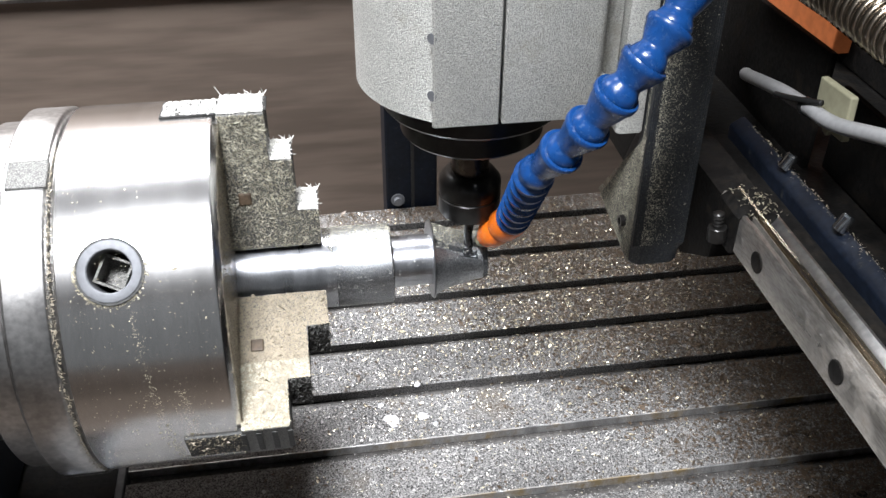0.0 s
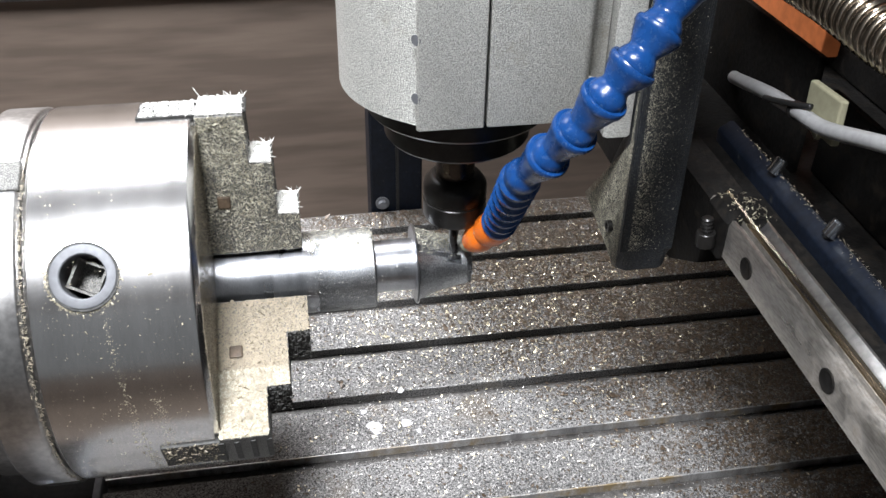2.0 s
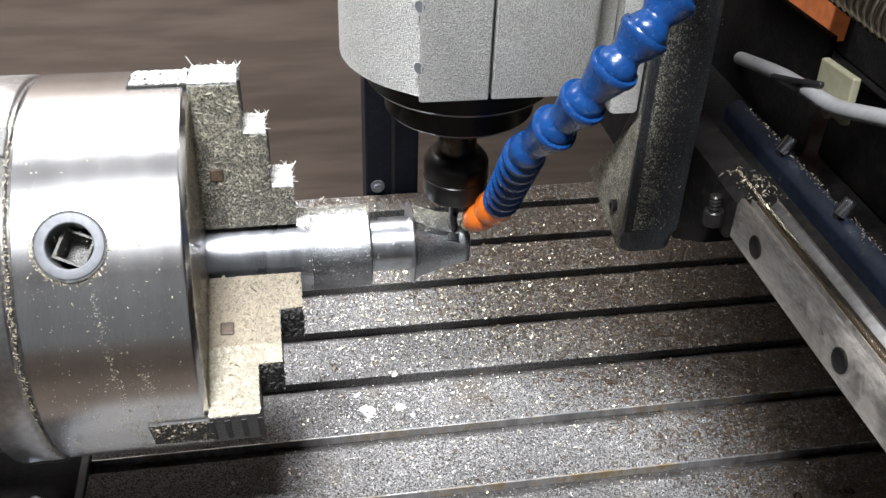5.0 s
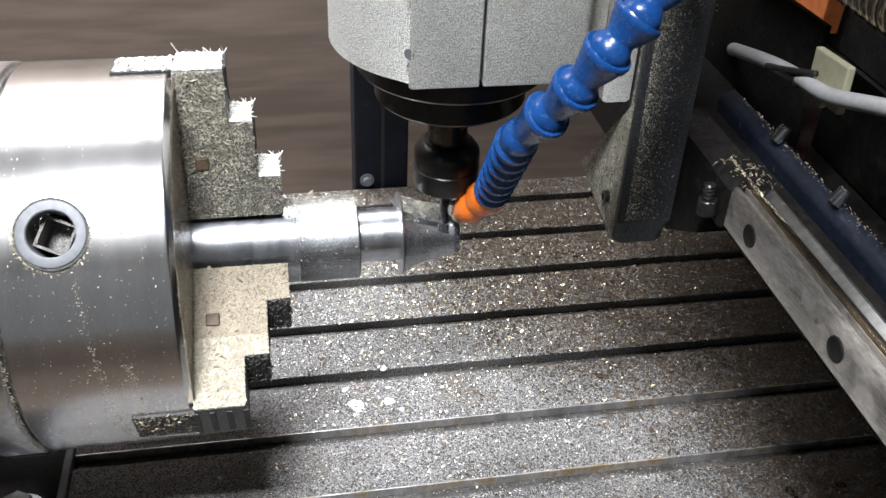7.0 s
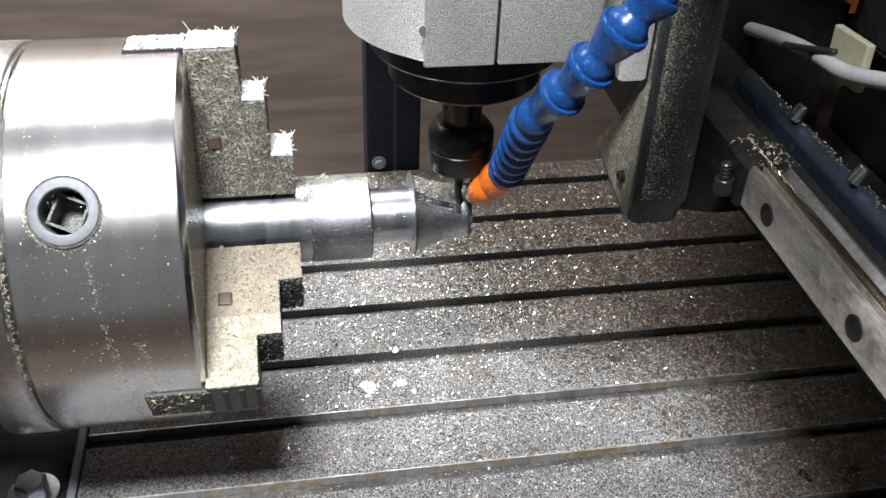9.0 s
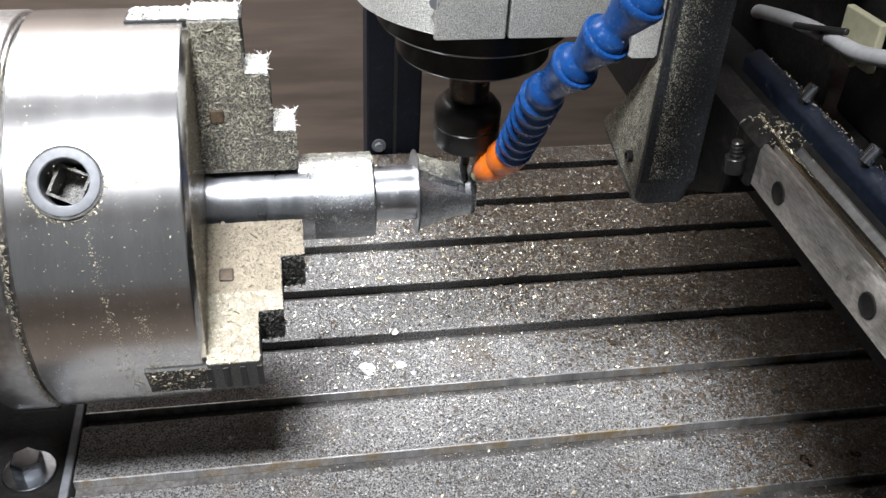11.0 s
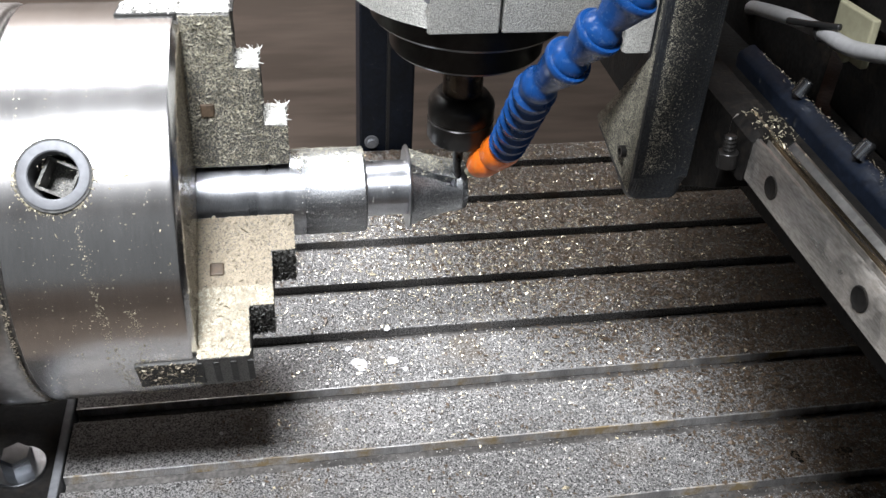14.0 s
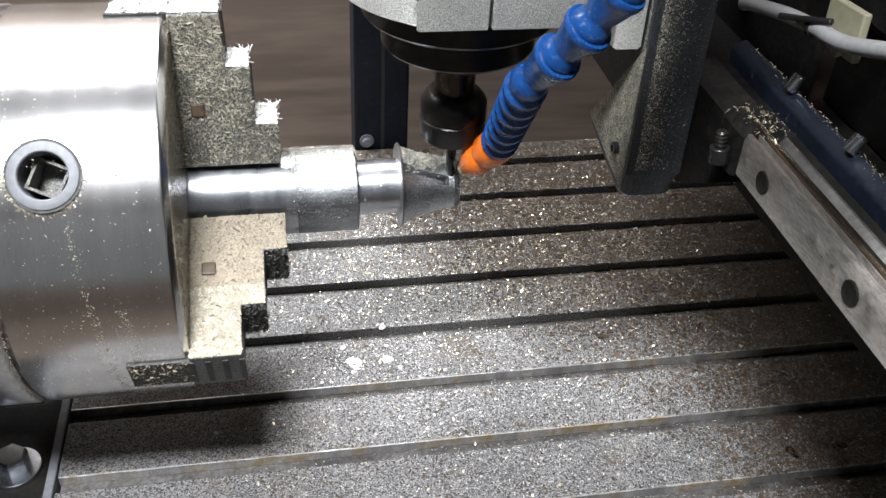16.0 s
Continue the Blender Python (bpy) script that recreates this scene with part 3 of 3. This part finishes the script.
def cables():
    c = tagged(empty("white_cable", (0.1, -0.05, 0.1)), "grey-white round cable held by a cable tie", "cable")
    inv = Matrix.Translation((-0.1, 0.05, -0.1))
    bm = tube(bmesh.new(), [(0.110, 0.010, 0.081), (0.105, 0.0, 0.0848), (0.0985, -0.0130, 0.0907), (0.094, -0.0373, 0.0985), (0.0915, -0.0537, 0.1026), (0.0915, -0.0653, 0.1043), (0.0915, -0.0815, 0.1100), (0.0925, -0.105, 0.1180)], 0.00165, 18)
    bmesh.ops.transform(bm, matrix=inv, verts=bm.verts)
    part("sheath", bm, M_WHITE, c, smooth=True)
    bm = lathe(bmesh.new(), [(-0.0006, 0.0016), (-0.0006, 0.0020), (0.0006, 0.0020), (0.0006, 0.0016)], inv @ aim((0.0915, -0.0537, 0.1026), (0.0915, -0.0653, 0.1043)), 20, closed=True)
    part("cable_tie", bm, M_RUBBER, c, smooth="auto")
    bm = tube(bmesh.new(), [(0.0892, -0.0440, 0.1010), (0.0893, -0.0500, 0.1030), (0.0897, -0.0545, 0.1046), (0.0915, -0.0590, 0.1060)], 0.0007, 8)
    bmesh.ops.transform(bm, matrix=inv, verts=bm.verts)
    part("tie_tail", bm, M_RUBBER, c, smooth=True)
    carried.append(c)
    p = tagged(empty("tie_mount", (0.0942, -0.0600, 0.1050)), "cream plastic adhesive cable-tie mount", "tie mount")
    bm = box(bmesh.new(), -0.0009, 0.0009, -0.0063, 0.0063, -0.0050, 0.0050, 0.0004, Matrix.Rotation(radians(-4), 4, "X"))
    part("pad", bm, M_PAD, p)
    bm = box(bmesh.new(), -0.0022, -0.0009, -0.0040, 0.0030, -0.0040, -0.0024, 0.0003, Matrix.Rotation(radians(20), 4, "X"))
    part("bridge", bm, M_PAD, p)
    carried.append(p)
    k = tagged(empty("metal_conduit", (0.1, -0.05, 0.125)), "shiny corrugated metal conduit", "conduit")
    inv2 = Matrix.Translation((-0.1, 0.05, -0.125))
    ends = [Vector(p) for p in ((0.1035, 0.001, 0.1200), (0.1022, -0.019, 0.1215), (0.1018, -0.0412, 0.1227), (0.1012, -0.0650, 0.1227), (0.1010, -0.09, 0.1240))]
    bm = tube(bmesh.new(), ends, 0.0056, 24)
    bmesh.ops.transform(bm, matrix=inv2, verts=bm.verts)
    part("sleeve", bm, M_NOSE, k, smooth=True)
    bm = lathe(bmesh.new(), [(-0.0012, 0.0056), (-0.0008, 0.0061), (0.0, 0.0064), (0.0008, 0.0061), (0.0012, 0.0056)], None, 32, closed=True)
    first = part("coil", bm, M_CONDUIT, k, smooth=True)
    n = 36
    for i in range(n):
        u = i / (n - 1) * (len(ends) - 1.001)
        j = int(u)
        at = ends[j].lerp(ends[j + 1], u - j)
        c2 = first if i == 0 else new("coil", first.data)
        c2.parent = k
        c2.matrix_basis = inv2 @ aim(at, at + ends[j + 1] - ends[j])
    carried.append(k)


def structure():
    def slab(name, x0, x1, y0, y1, z0, z1, material, label, kind="structure"):
        ob = part(name, box(bmesh.new(), x0, x1, y0, y1, z0, z1), material)
        return tagged(ob, label=label, category=name.split("_")[0], kind=kind)
    slab("floor", -0.6, 0.6, -0.7, 0.27, -0.20, -0.19, M_FLOOR, "brown enclosure floor")
    slab("wall_north", -0.6, 0.6, 0.26, 0.27, -0.19, 0.47, M_WALL, "dark brown glossy enclosure back panel")
    slab("wall_west", -0.61, -0.6, -0.7, 0.26, -0.19, 0.47, M_WALL, "brown enclosure side panel")
    slab("wall_east", 0.30, 0.31, -0.7, 0.26, -0.19, 0.47, M_DARKWALL, "dark enclosure side panel")
    # unseen front, open to the room between sill and lintel for fill light
    slab("wall_south", -0.6, 0.6, -0.71, -0.7, -0.19, -0.06, M_WALL, "brown enclosure front sill panel")
    slab("wall_lintel", -0.6, 0.6, -0.71, -0.7, 0.40, 0.47, M_WALL, "brown enclosure front lintel panel")
    slab("ceiling", -0.61, 0.61, -0.71, 0.27, 0.47, 0.48, M_DARKWALL, "dark enclosure roof")
    slab("trim", -0.6, 0.6, 0.2575, 0.2599, 0.0215, 0.0232, M_STEEL_D, "thin metal strip on the back panel")
    for place, lx, ly, *_ in LAMPS:
        l = tagged(empty("led_panel", (place[0], place[1], 0.46)), "white LED light panel under the roof", "lamp", "LED panels")
        part("housing", box(bmesh.new(), -lx / 2, lx / 2, -ly / 2, ly / 2, -0.004, 0.01, 0.001), M_ZINC, l)
        part("diffuser", box(bmesh.new(), -lx / 2 + 0.004, lx / 2 - 0.004, -ly / 2 + 0.004, ly / 2 - 0.004, -0.0065, -0.0045), M_LED, l)


def base_parts():
    h = tagged(empty("dividing_head", (-0.13, AY, -0.016)), "dark housing of the rotary axis on its steel base plate", "dividing head")
    inv = Matrix.Translation((0.13, -AY, 0.016))
    bm = box(bmesh.new(), -0.24, -0.0750, -0.12, 0.05, -0.016, -0.002, 0.0006)
    bmesh.ops.transform(bm, matrix=inv, verts=bm.verts)
    part("base_plate", bm, M_GRIME, h)
    bm = box(bmesh.new(), -0.0749, -0.0728, -0.12, 0.05, -0.016, 0.0006, 0.0004)
    bmesh.ops.transform(bm, matrix=inv, verts=bm.verts)
    part("edge_strip", bm, M_SOCKET, h)
    up = Matrix.Translation((0, 0, AZ + 0.016))
    bm = box(bmesh.new(), -0.06, 0.030, -0.045, 0.045, -0.0656, 0.03, 0.003, up)
    part("housing", bm, M_NAVY, h)
    bm = lathe(bmesh.new(), [(0.029, 0.0), (0.029, 0.040), (0.0300, 0.040), (0.0318, 0.0385), (0.0318, 0.0)], up, 64)
    part("bearing_ring", bm, M_STEEL_D, h, smooth="auto")
    f = tagged(empty("pedestal", (0.03, -0.03, -0.19)), "dark steel machine base under the table", "pedestal")
    part("frame", box(bmesh.new(), -0.25, 0.27, -0.09, 0.10, 0.0, 0.1735, 0.002), M_NAVY, f)
    bo = tagged(empty("hold_down_bolt", (-0.0832, -0.0590, -0.002)), "zinc hex bolt with a flat washer on the base plate", "bolt")
    bm = lathe(bmesh.new(), [(0, 0.0), (0, 0.0062), (0.0010, 0.0062), (0.0012, 0.0060), (0.0012, 0.0)], Matrix.Rotation(radians(-90), 4, "Y"), 40)
    part("washer", bm, M_ZINC, bo, smooth="auto")
    bm = lathe(bmesh.new(), [(0.0012, 0.0), (0.0012, 0.0038), (0.0050, 0.0038), (0.0056, 0.0033), (0.0056, 0.0)], Matrix.Rotation(radians(-90), 4, "Y"), 6)
    part("head", bm, M_ZINC, bo)
    p = tagged(empty("rear_post", (0.020, 0.0800, -0.19)), "dark navy upright post with a bolt at its foot", "post")
    bm = box(bmesh.new(), -0.0095, 0.0100, -0.003, 0.012, 0.0, 0.50, 0.0008)
    part("upright", bm, M_NAVY, p)
    bm = box(bmesh.new(), 0.0000, 0.0012, -0.0036, -0.0030, 0.0, 0.50)
    part("seam", bm, M_RUBBER, p)
    bm = lathe(bmesh.new(), [(0, 0), (0, 0.0026), (0.0006, 0.0026), (0.0006, 0.0016), (0.0022, 0.0016), (0.0022, 0)], Matrix.Translation((-0.0052, -0.003, 0.193)) @ Matrix.Rotation(radians(-90), 4, "Z"), 24)
    part("bolt", bm, M_SOCKET, p, smooth="auto")


def scatter(name, count, place, size, material, label, seed, flat=0.5, thin=1.0):
    """Loose slivers of metal: bent three-sided shards, uncountable, in one mesh."""
    rng = np.random.default_rng(seed)
    verts, faces = [], []
    for i in range(count):
        got = place(rng)
        if got is None:
            continue
        p, q = got
        s = size * rng.lognormal(0, 0.4)
        a = rng.uniform(0, 2 * math.pi)
        l, w, hgt = s, s * thin * rng.uniform(0.18, 0.42), s * flat * rng.uniform(0.1, 0.5)
        ca, sa = math.cos(a), math.sin(a)
        base = len(verts)
        for u, v, z in ((-l / 2, -w / 2, 0.0), (-l / 2, w / 2, hgt * 0.3), (l * 0.05, w * 0.7, hgt), (l * 0.05, -w * 0.5, hgt * 0.8), (l / 2, 0.0, hgt * 0.2), (0.0, 0.0, 0.0)):
            verts.append(p + q @ Vector((ca * u - sa * v, sa * u + ca * v, z)))
        faces += [(base, base + 3, base + 2, base + 1), (base + 3, base + 4, base + 2), (base, base + 5, base + 3), (base + 5, base + 4, base + 3), (base + 5, base + 1, base + 2), (base + 5, base + 2, base + 4), (base, base + 1, base + 5)]
    me = bpy.data.meshes.new(name)
    me.from_pydata([tuple(v) for v in verts], [], faces)
    me.materials.append(material)
    return tagged(new(name, me), label, "chips", kind="stuff")


def grit(name, count, spread, size, material, label, seed):
    """Grit on the table: bent two-sided flakes by the ten thousand, in one mesh."""
    rng = np.random.default_rng(seed)
    x, y = rng.uniform(-0.036, 0.19, count), rng.uniform(TY0 + 0.008, TY1 - 0.0008, count)
    k = (y / PITCH) % 1.0
    top = k < 1 - SLOT / PITCH - 0.012
    patch = 0.5 + 0.5 * np.sin(x * 190 + 2 * np.sin(y * 160)) * np.sin(y * 230 + 1.7 * np.sin(x * 140 + 1))
    keep = (rng.random(count) < spread(x, y, patch)) & (top | (rng.random(count) < 0.25))
    x, y, top = x[keep], y[keep], top[keep]
    n = len(x)
    s = size * rng.lognormal(0, 0.42, n)
    w, a = s * rng.uniform(0.25, 0.6, n), rng.uniform(0, 2 * math.pi, n)
    ca, sa = np.cos(a), np.sin(a)
    tilt = rng.normal(0, 0.30, (2, n))
    z0 = np.where(top, 0.00006, -0.0026)
    pts = []
    for u, v, up in ((-0.5, 0, 0.05), (0, 0.5, 0.3), (0.5, 0, 0.1), (0, -0.5, 0.25)):
        du, dv = u * s, v * w
        px, py = ca * du - sa * dv, sa * du + ca * dv
        pts.append(np.stack([x + px, y + py, z0 + np.abs(up * s * 0.5) + np.maximum(0, tilt[0] * px + tilt[1] * py)], -1))
    verts = np.stack(pts, 1).reshape(-1, 3)
    base = np.arange(n)[:, None] * 4
    faces = np.concatenate([base + np.array([[0, 1, 3]]), base + np.array([[1, 2, 3]])])
    me = bpy.data.meshes.new(name)
    me.from_pydata(verts.tolist(), [], faces.tolist())
    me.materials.append(material)
    return tagged(new(name, me), label, "chips", kind="stuff")


def on_work(rng):
    a, x = radians(rng.uniform(20, 230)), rng.uniform(-0.0155, 0.0225)
    r = 0.0094 if x < 0 else 0.0061 if x < 0.0094 else 0.0057 + 0.0030 * max(0.0, 1 - (x - 0.0098) / 0.0129) ** 1.8 if x > 0.0098 else None
    if r is None or rng.random() > (0.85 if x < 0 else 0.10 if x < 0.0094 else 0.5 * (a < 2.2)):
        return None
    return Vector((x, AY + r * math.cos(a), AZ + r * math.sin(a))), Matrix.Rotation(a - math.pi / 2, 4, "X").to_quaternion() @ Euler((rng.normal(0, 0.3), rng.normal(0, 0.3), 0)).to_quaternion()


def on_top(rng):
    """Frost of fine chips on the upper side of collar and cone."""
    a, x = radians(rng.normal(92, 17)), rng.uniform(-0.0155, 0.0220)
    if 0.0 < x < 0.0100:
        return None
    r = 0.0095 if x < 0 else 0.0058 + 0.0030 * max(0.0, 1 - (x - 0.0098) / 0.0129) ** 1.8
    return Vector((x, AY + r * math.cos(a), AZ + r * math.sin(a))), Matrix.Rotation(a - math.pi / 2, 4, "X").to_quaternion() @ Euler((rng.normal(0, 0.4), rng.normal(0, 0.4), 0)).to_quaternion()


def near_rail(rng):
    x, y = rng.normal(0.0690, 0.0030), rng.normal(-0.0810, 0.0040)
    if not 0.0645 < x < 0.0724 or y > -0.0752:
        return None
    return Vector((x, y, 0.0976)), Euler((rng.normal(0, 0.5), rng.normal(0, 0.5), 0)).to_quaternion()


def on_bar(rng):
    return Vector((0.0838 - abs(rng.normal(0, 0.0009)), rng.uniform(-0.14, -0.047), 0.0953)), Euler((rng.normal(0, 0.4), rng.normal(0, 0.4), 0)).to_quaternion()


def on_chuck(rng):
    a = radians(rng.uniform(95, 250))
    x = rng.uniform(-0.064, -0.037)
    band = 0.9 * math.exp(-((x + 0.0525 - 0.004 * (a - 2.6)) / (0.0005 + 0.0007 * max(0.0, a - 2.7))) ** 2) * (a > 2.6) + 0.7 * math.exp(-((x + 0.0455 - 0.002 * (a - 3.0)) / 0.0013) ** 2) * (a > 3.05) + 0.04
    if rng.random() > band:
        return None
    return Vector((x, AY + R * math.cos(a), AZ + R * math.sin(a))), Matrix.Rotation(a - math.pi / 2, 4, "X").to_quaternion()


def on_ring(rng):
    a = radians(rng.uniform(100, 255))
    x = rng.choice([rng.uniform(-0.0748, -0.067), rng.normal(-0.0664, 0.0003)])
    return Vector((x, AY + R * math.cos(a), AZ + R * math.sin(a))), Matrix.Rotation(a - math.pi / 2, 4, "X").to_quaternion()


def jaw_side(angle, side, lift=0.0, r0=0.0097, r1=0.041):
    m = radial(angle)
    turn = (m.to_3x3() @ Matrix.Rotation(radians(90 if side < 0 else -90), 3, "X")).to_quaternion()

    def place(rng):
        r = rng.uniform(r0, r1)
        edge = -0.0158 if r < 0.0182 else -0.0207 if r < 0.0304 else -0.0256
        x = rng.uniform(-0.0352, edge)
        return m @ Vector((x, side * 0.0063, r)), turn @ Euler((rng.normal(0, lift), rng.normal(0, lift), 0)).to_quaternion()
    return place


def jaw_end(angle, r, x0, x1, w=0.0062, lift=0.5):
    m = radial(angle)
    turn = m.to_3x3().to_quaternion()

    def place(rng):
        return m @ Vector((rng.uniform(x0, x1), rng.uniform(-w, w), r)), turn @ Euler((rng.normal(0, lift), rng.normal(0, lift), 0)).to_quaternion()
    return place


def on_face(rng):
    a, r = radians(rng.uniform(60, 300)), R - 0.0008 - abs(rng.normal(0, 0.012))
    if r < 0.0096:
        return None
    return Vector((-0.0351, AY + r * math.cos(a), AZ + r * math.sin(a))), Euler((0, radians(90), 0)).to_quaternion()


def round_socket(rng):
    m = radial(SOCKETS[0])
    a, r = rng.normal(math.pi * 1.35, 1.1), 0.0062 + abs(rng.normal(0, 0.0004))
    return m @ Vector((SOCKET_X + r * math.cos(a), r * math.sin(a), R - r * r * math.sin(a) ** 2 / (2 * R) + 0.0001)), m.to_3x3().to_quaternion()


structure()
table()
base_parts()
chuck()
workpiece()
spindle()
z_plate()
gantry()
coolant_hose()
cables()
def swarf_and_shade(x, y):
    """How thick the wet brown swarf lies right of the cut; beyond x 0.08 it paints the gantry's shade."""
    return np.clip(np.maximum(0.5 + (x - 0.055) / 0.07 + (y - 0.0) / 0.09, (x - 0.082) / 0.028), 0.0, 1.0)


# pale grit thins under the brown flakes, painted gantry shade included
grit("table_grit", 250000, lambda x, y, p: (0.30 + 0.6 * p) * np.clip((x + 0.030) / 0.014, 0.0, 1) * (1 - 0.85 * swarf_and_shade(x, y)), 0.00033, M_CHIP, "fine metal grit covering the table", 11)
grit("brown_flakes", 240000, lambda x, y, p: 0.07 * (1 - p) + 0.93 * swarf_and_shade(x, y), 0.00078, M_SWARF, "wet brown swarf on the table, painting in the gantry's shade at right", 13)
grit("golden_chips", 90000, lambda x, y, p: (0.02 + 0.58 * np.exp(-((x - 0.062) / 0.062) ** 2 - ((y - 0.018) / 0.043) ** 2)) * (x > -0.03), 0.00066, M_GOLD, "golden metal chips lying on the table", 12)
scatter("chuck_chips", 26000, on_chuck, 0.00022, M_BRASS, "tiny brass chips stuck to the chuck", 2)
scatter("ring_chips", 2600, on_ring, 0.00026, M_PALE, "brass chips packed in the chuck's groove", 3)
scatter("jaw_dust", 4500, jaw_side(82.0, -1), 0.00022, M_BRASS, "fine brass dust caked on the jaw", 4)
scatter("jaw_dust", 30000, jaw_side(202.0, 1), 0.00030, M_TAN, "fine tan dust caked on the jaw", 5)
scatter("jaw_dust", 15000, jaw_side(202.0, 1, 0.1, 0.026), 0.00030, M_PLATEDUST, "fine pale dust caked on the jaw", 15)
for r_, x0_, x1_, n_ in ((0.0414, -0.0354, -0.0256, 6000), (0.0304, -0.0256, -0.0207, 4000), (0.0182, -0.0207, -0.0158, 4000)):
    scatter("jaw_fluff", n_, jaw_end(82.0, r_, x0_ + 0.0003, x1_ - 0.0004, 0.0058), 0.00040, M_FLUFF, "white fluffy chips heaped on the jaw step", 6, flat=1.2)
scatter("bar_fluff", 1500, jaw_end(82.0, R + 0.0003, -0.0465, -0.0354, 0.0046), 0.00042, M_FLUFF, "white chips packed over the jaw's guide bar", 16, flat=1.0)
for r_, x0_, x1_ in ((0.0416, -0.0354, -0.0256), (0.0306, -0.0256, -0.0207), (0.0184, -0.0207, -0.0158)):
    scatter("fluff_fibres", 80, jaw_end(82.0, r_, x0_, x1_, lift=1.3), 0.0022, M_FLUFF, "fine bristling fibres on the jaw step", 31, flat=0.3, thin=0.11)
scatter("jaw_curls", 6500, jaw_side(82.0, -1, 0.45), 0.00050, M_PLATEDUST, "curled grey chips clinging to the jaw", 32, flat=0.8, thin=0.24)
scatter("jaw_curls", 1800, jaw_side(202.0, 1, 0.3), 0.00050, M_TAN, "curled pale chips clinging to the jaw", 33, flat=1.0, thin=0.4)
for r_, x0_, x1_ in ((0.0304, -0.0256, -0.0207), (0.0182, -0.0207, -0.0158)):
    scatter("step_curls", 420, jaw_end(202.0, r_, x0_, x1_, lift=0.9), 0.0009, M_JAW, "dark curled chips wedged on the jaw step", 34, flat=1.2, thin=0.35)
scatter("bar_curls", 380, jaw_end(202.0, R + 0.0003, -0.0470, -0.0354, 0.0052, 0.6), 0.0005, M_PALE, "pale chips caught along the guide bar", 35, flat=1.0, thin=0.5)
scatter("face_dust", 26000, on_face, 0.00030, M_TAN, "olive dust caked on the chuck's front face", 36)
scatter("socket_chips", 600, round_socket, 0.00030, M_BRASS, "chips packed round the key socket", 37, flat=1.0, thin=0.7)
scatter("work_frost", 5200, on_top, 0.00026, M_PLATEDUST, "pale frost of fine chips on top of the work", 38, thin=0.8)
scatter("work_chips", 6000, on_work, 0.00020, M_CHIP, "fine chips sticking to the workpiece", 7)


# dust on the plate's side, laid extra thick to stand in for light there
def on_plate(rng):
    y, z = rng.uniform(-0.068, -0.043), rng.uniform(0.0745, 0.106)
    if z > 0.0780 + (-0.0428 - y) * 1.12 or z < 0.0748 + (y + 0.068) * 0.2:
        return None
    return Vector((0.0496, y, z)), Matrix.Rotation(radians(-90), 4, "Y").to_quaternion()


def on_plate_edge(rng):
    z, u = rng.uniform(0.080, 0.16), abs(rng.normal(0, 0.0036))
    if u > 0.0041:
        return Vector((0.0523 + u - 0.0041, -0.0691, z)), Matrix.Rotation(radians(90), 4, "X").to_quaternion()
    a = u / 0.0026
    out = Vector((-math.cos(a), -math.sin(a), 0))
    return Vector((0.0523, -0.0664, z)) + out * 0.0027, out.to_track_quat("Z", "Y")


rail_chips = [scatter("plate_dust", 42000, on_plate, 0.00019, M_PLATEDUST, "pale dust on the slide plate's side, thickened to paint in light", 21), scatter("plate_dust", 15000, on_plate_edge, 0.00018, M_PLATEDUST, "pale dust along the slide plate's edge", 22), scatter("rail_chips", 130, near_rail, 0.0006, M_BRASS, "curled chips heaped at the end of the rail", 8, flat=1.3, thin=0.45), scatter("bar_chips", 320, on_bar, 0.0004, M_PALE, "chips strewn along the painted bar", 9, thin=0.6)]
carried += rail_chips


def stain(x, y, size, seed, material=M_STAIN, label="dried white coolant spot on the table"):
    """A spot with a lobed outline like a dried drop, a film on the table."""
    rng = np.random.default_rng(seed)
    ph = rng.uniform(0, 6.28, 4)
    bm = bmesh.new()
    poly = []
    for k in range(40):
        a = 2 * math.pi * k / 40
        r = size * (1 + 0.16 * math.sin(2 * a + ph[0]) + 0.10 * math.sin(3 * a + ph[1]) + 0.05 * math.sin(7 * a + ph[2]))
        poly.append((x + r * math.cos(a), y + 1.15 * r * math.sin(a)))
    prism(bm, poly, "z", 0.00002, 0.00016)
    return tagged(part("table_spot", bm, material), label, "stain", "coolant spots")


for sx_, sy_, sz_, se_ in ((0.0, -0.0350, 0.0021, 1), (0.0090, -0.0345, 0.0014, 2), (-0.0027, -0.0285, 0.0008, 3), (0.0090, -0.0214, 0.0009, 4), (0.0120, -0.0380, 0.0007, 5), (-0.0363, -0.0554, 0.0005, 6)):
    stain(sx_, sy_, sz_, se_)
# two dark flat films in place of holes in the table
stain(0.106, -0.08, 0.0016, 7, M_GRIME, "dark spot on the table")
stain(0.119, -0.08, 0.0019, 8, M_GRIME, "dark spot on the table")


def motions():
    # the gantry and all that it carries creep along the work while cutting
    for ob in carried:
        p = ob.location.copy()
        sink = 0.0010 if ob.name in ("milling_spindle", "z_plate", "coolant_hose") else 0.0
        walk(ob, [(0.0, pose(p.x, p.y, p.z)), (4.0, pose(p.x + 0.0006, p.y, p.z - 0.3 * sink)), (8.0, pose(p.x + 0.0012, p.y, p.z - 0.7 * sink)), (12.0, pose(p.x + 0.0018, p.y, p.z - 0.9 * sink)), (16.0, pose(p.x + 0.0024, p.y, p.z - sink))])


motions()
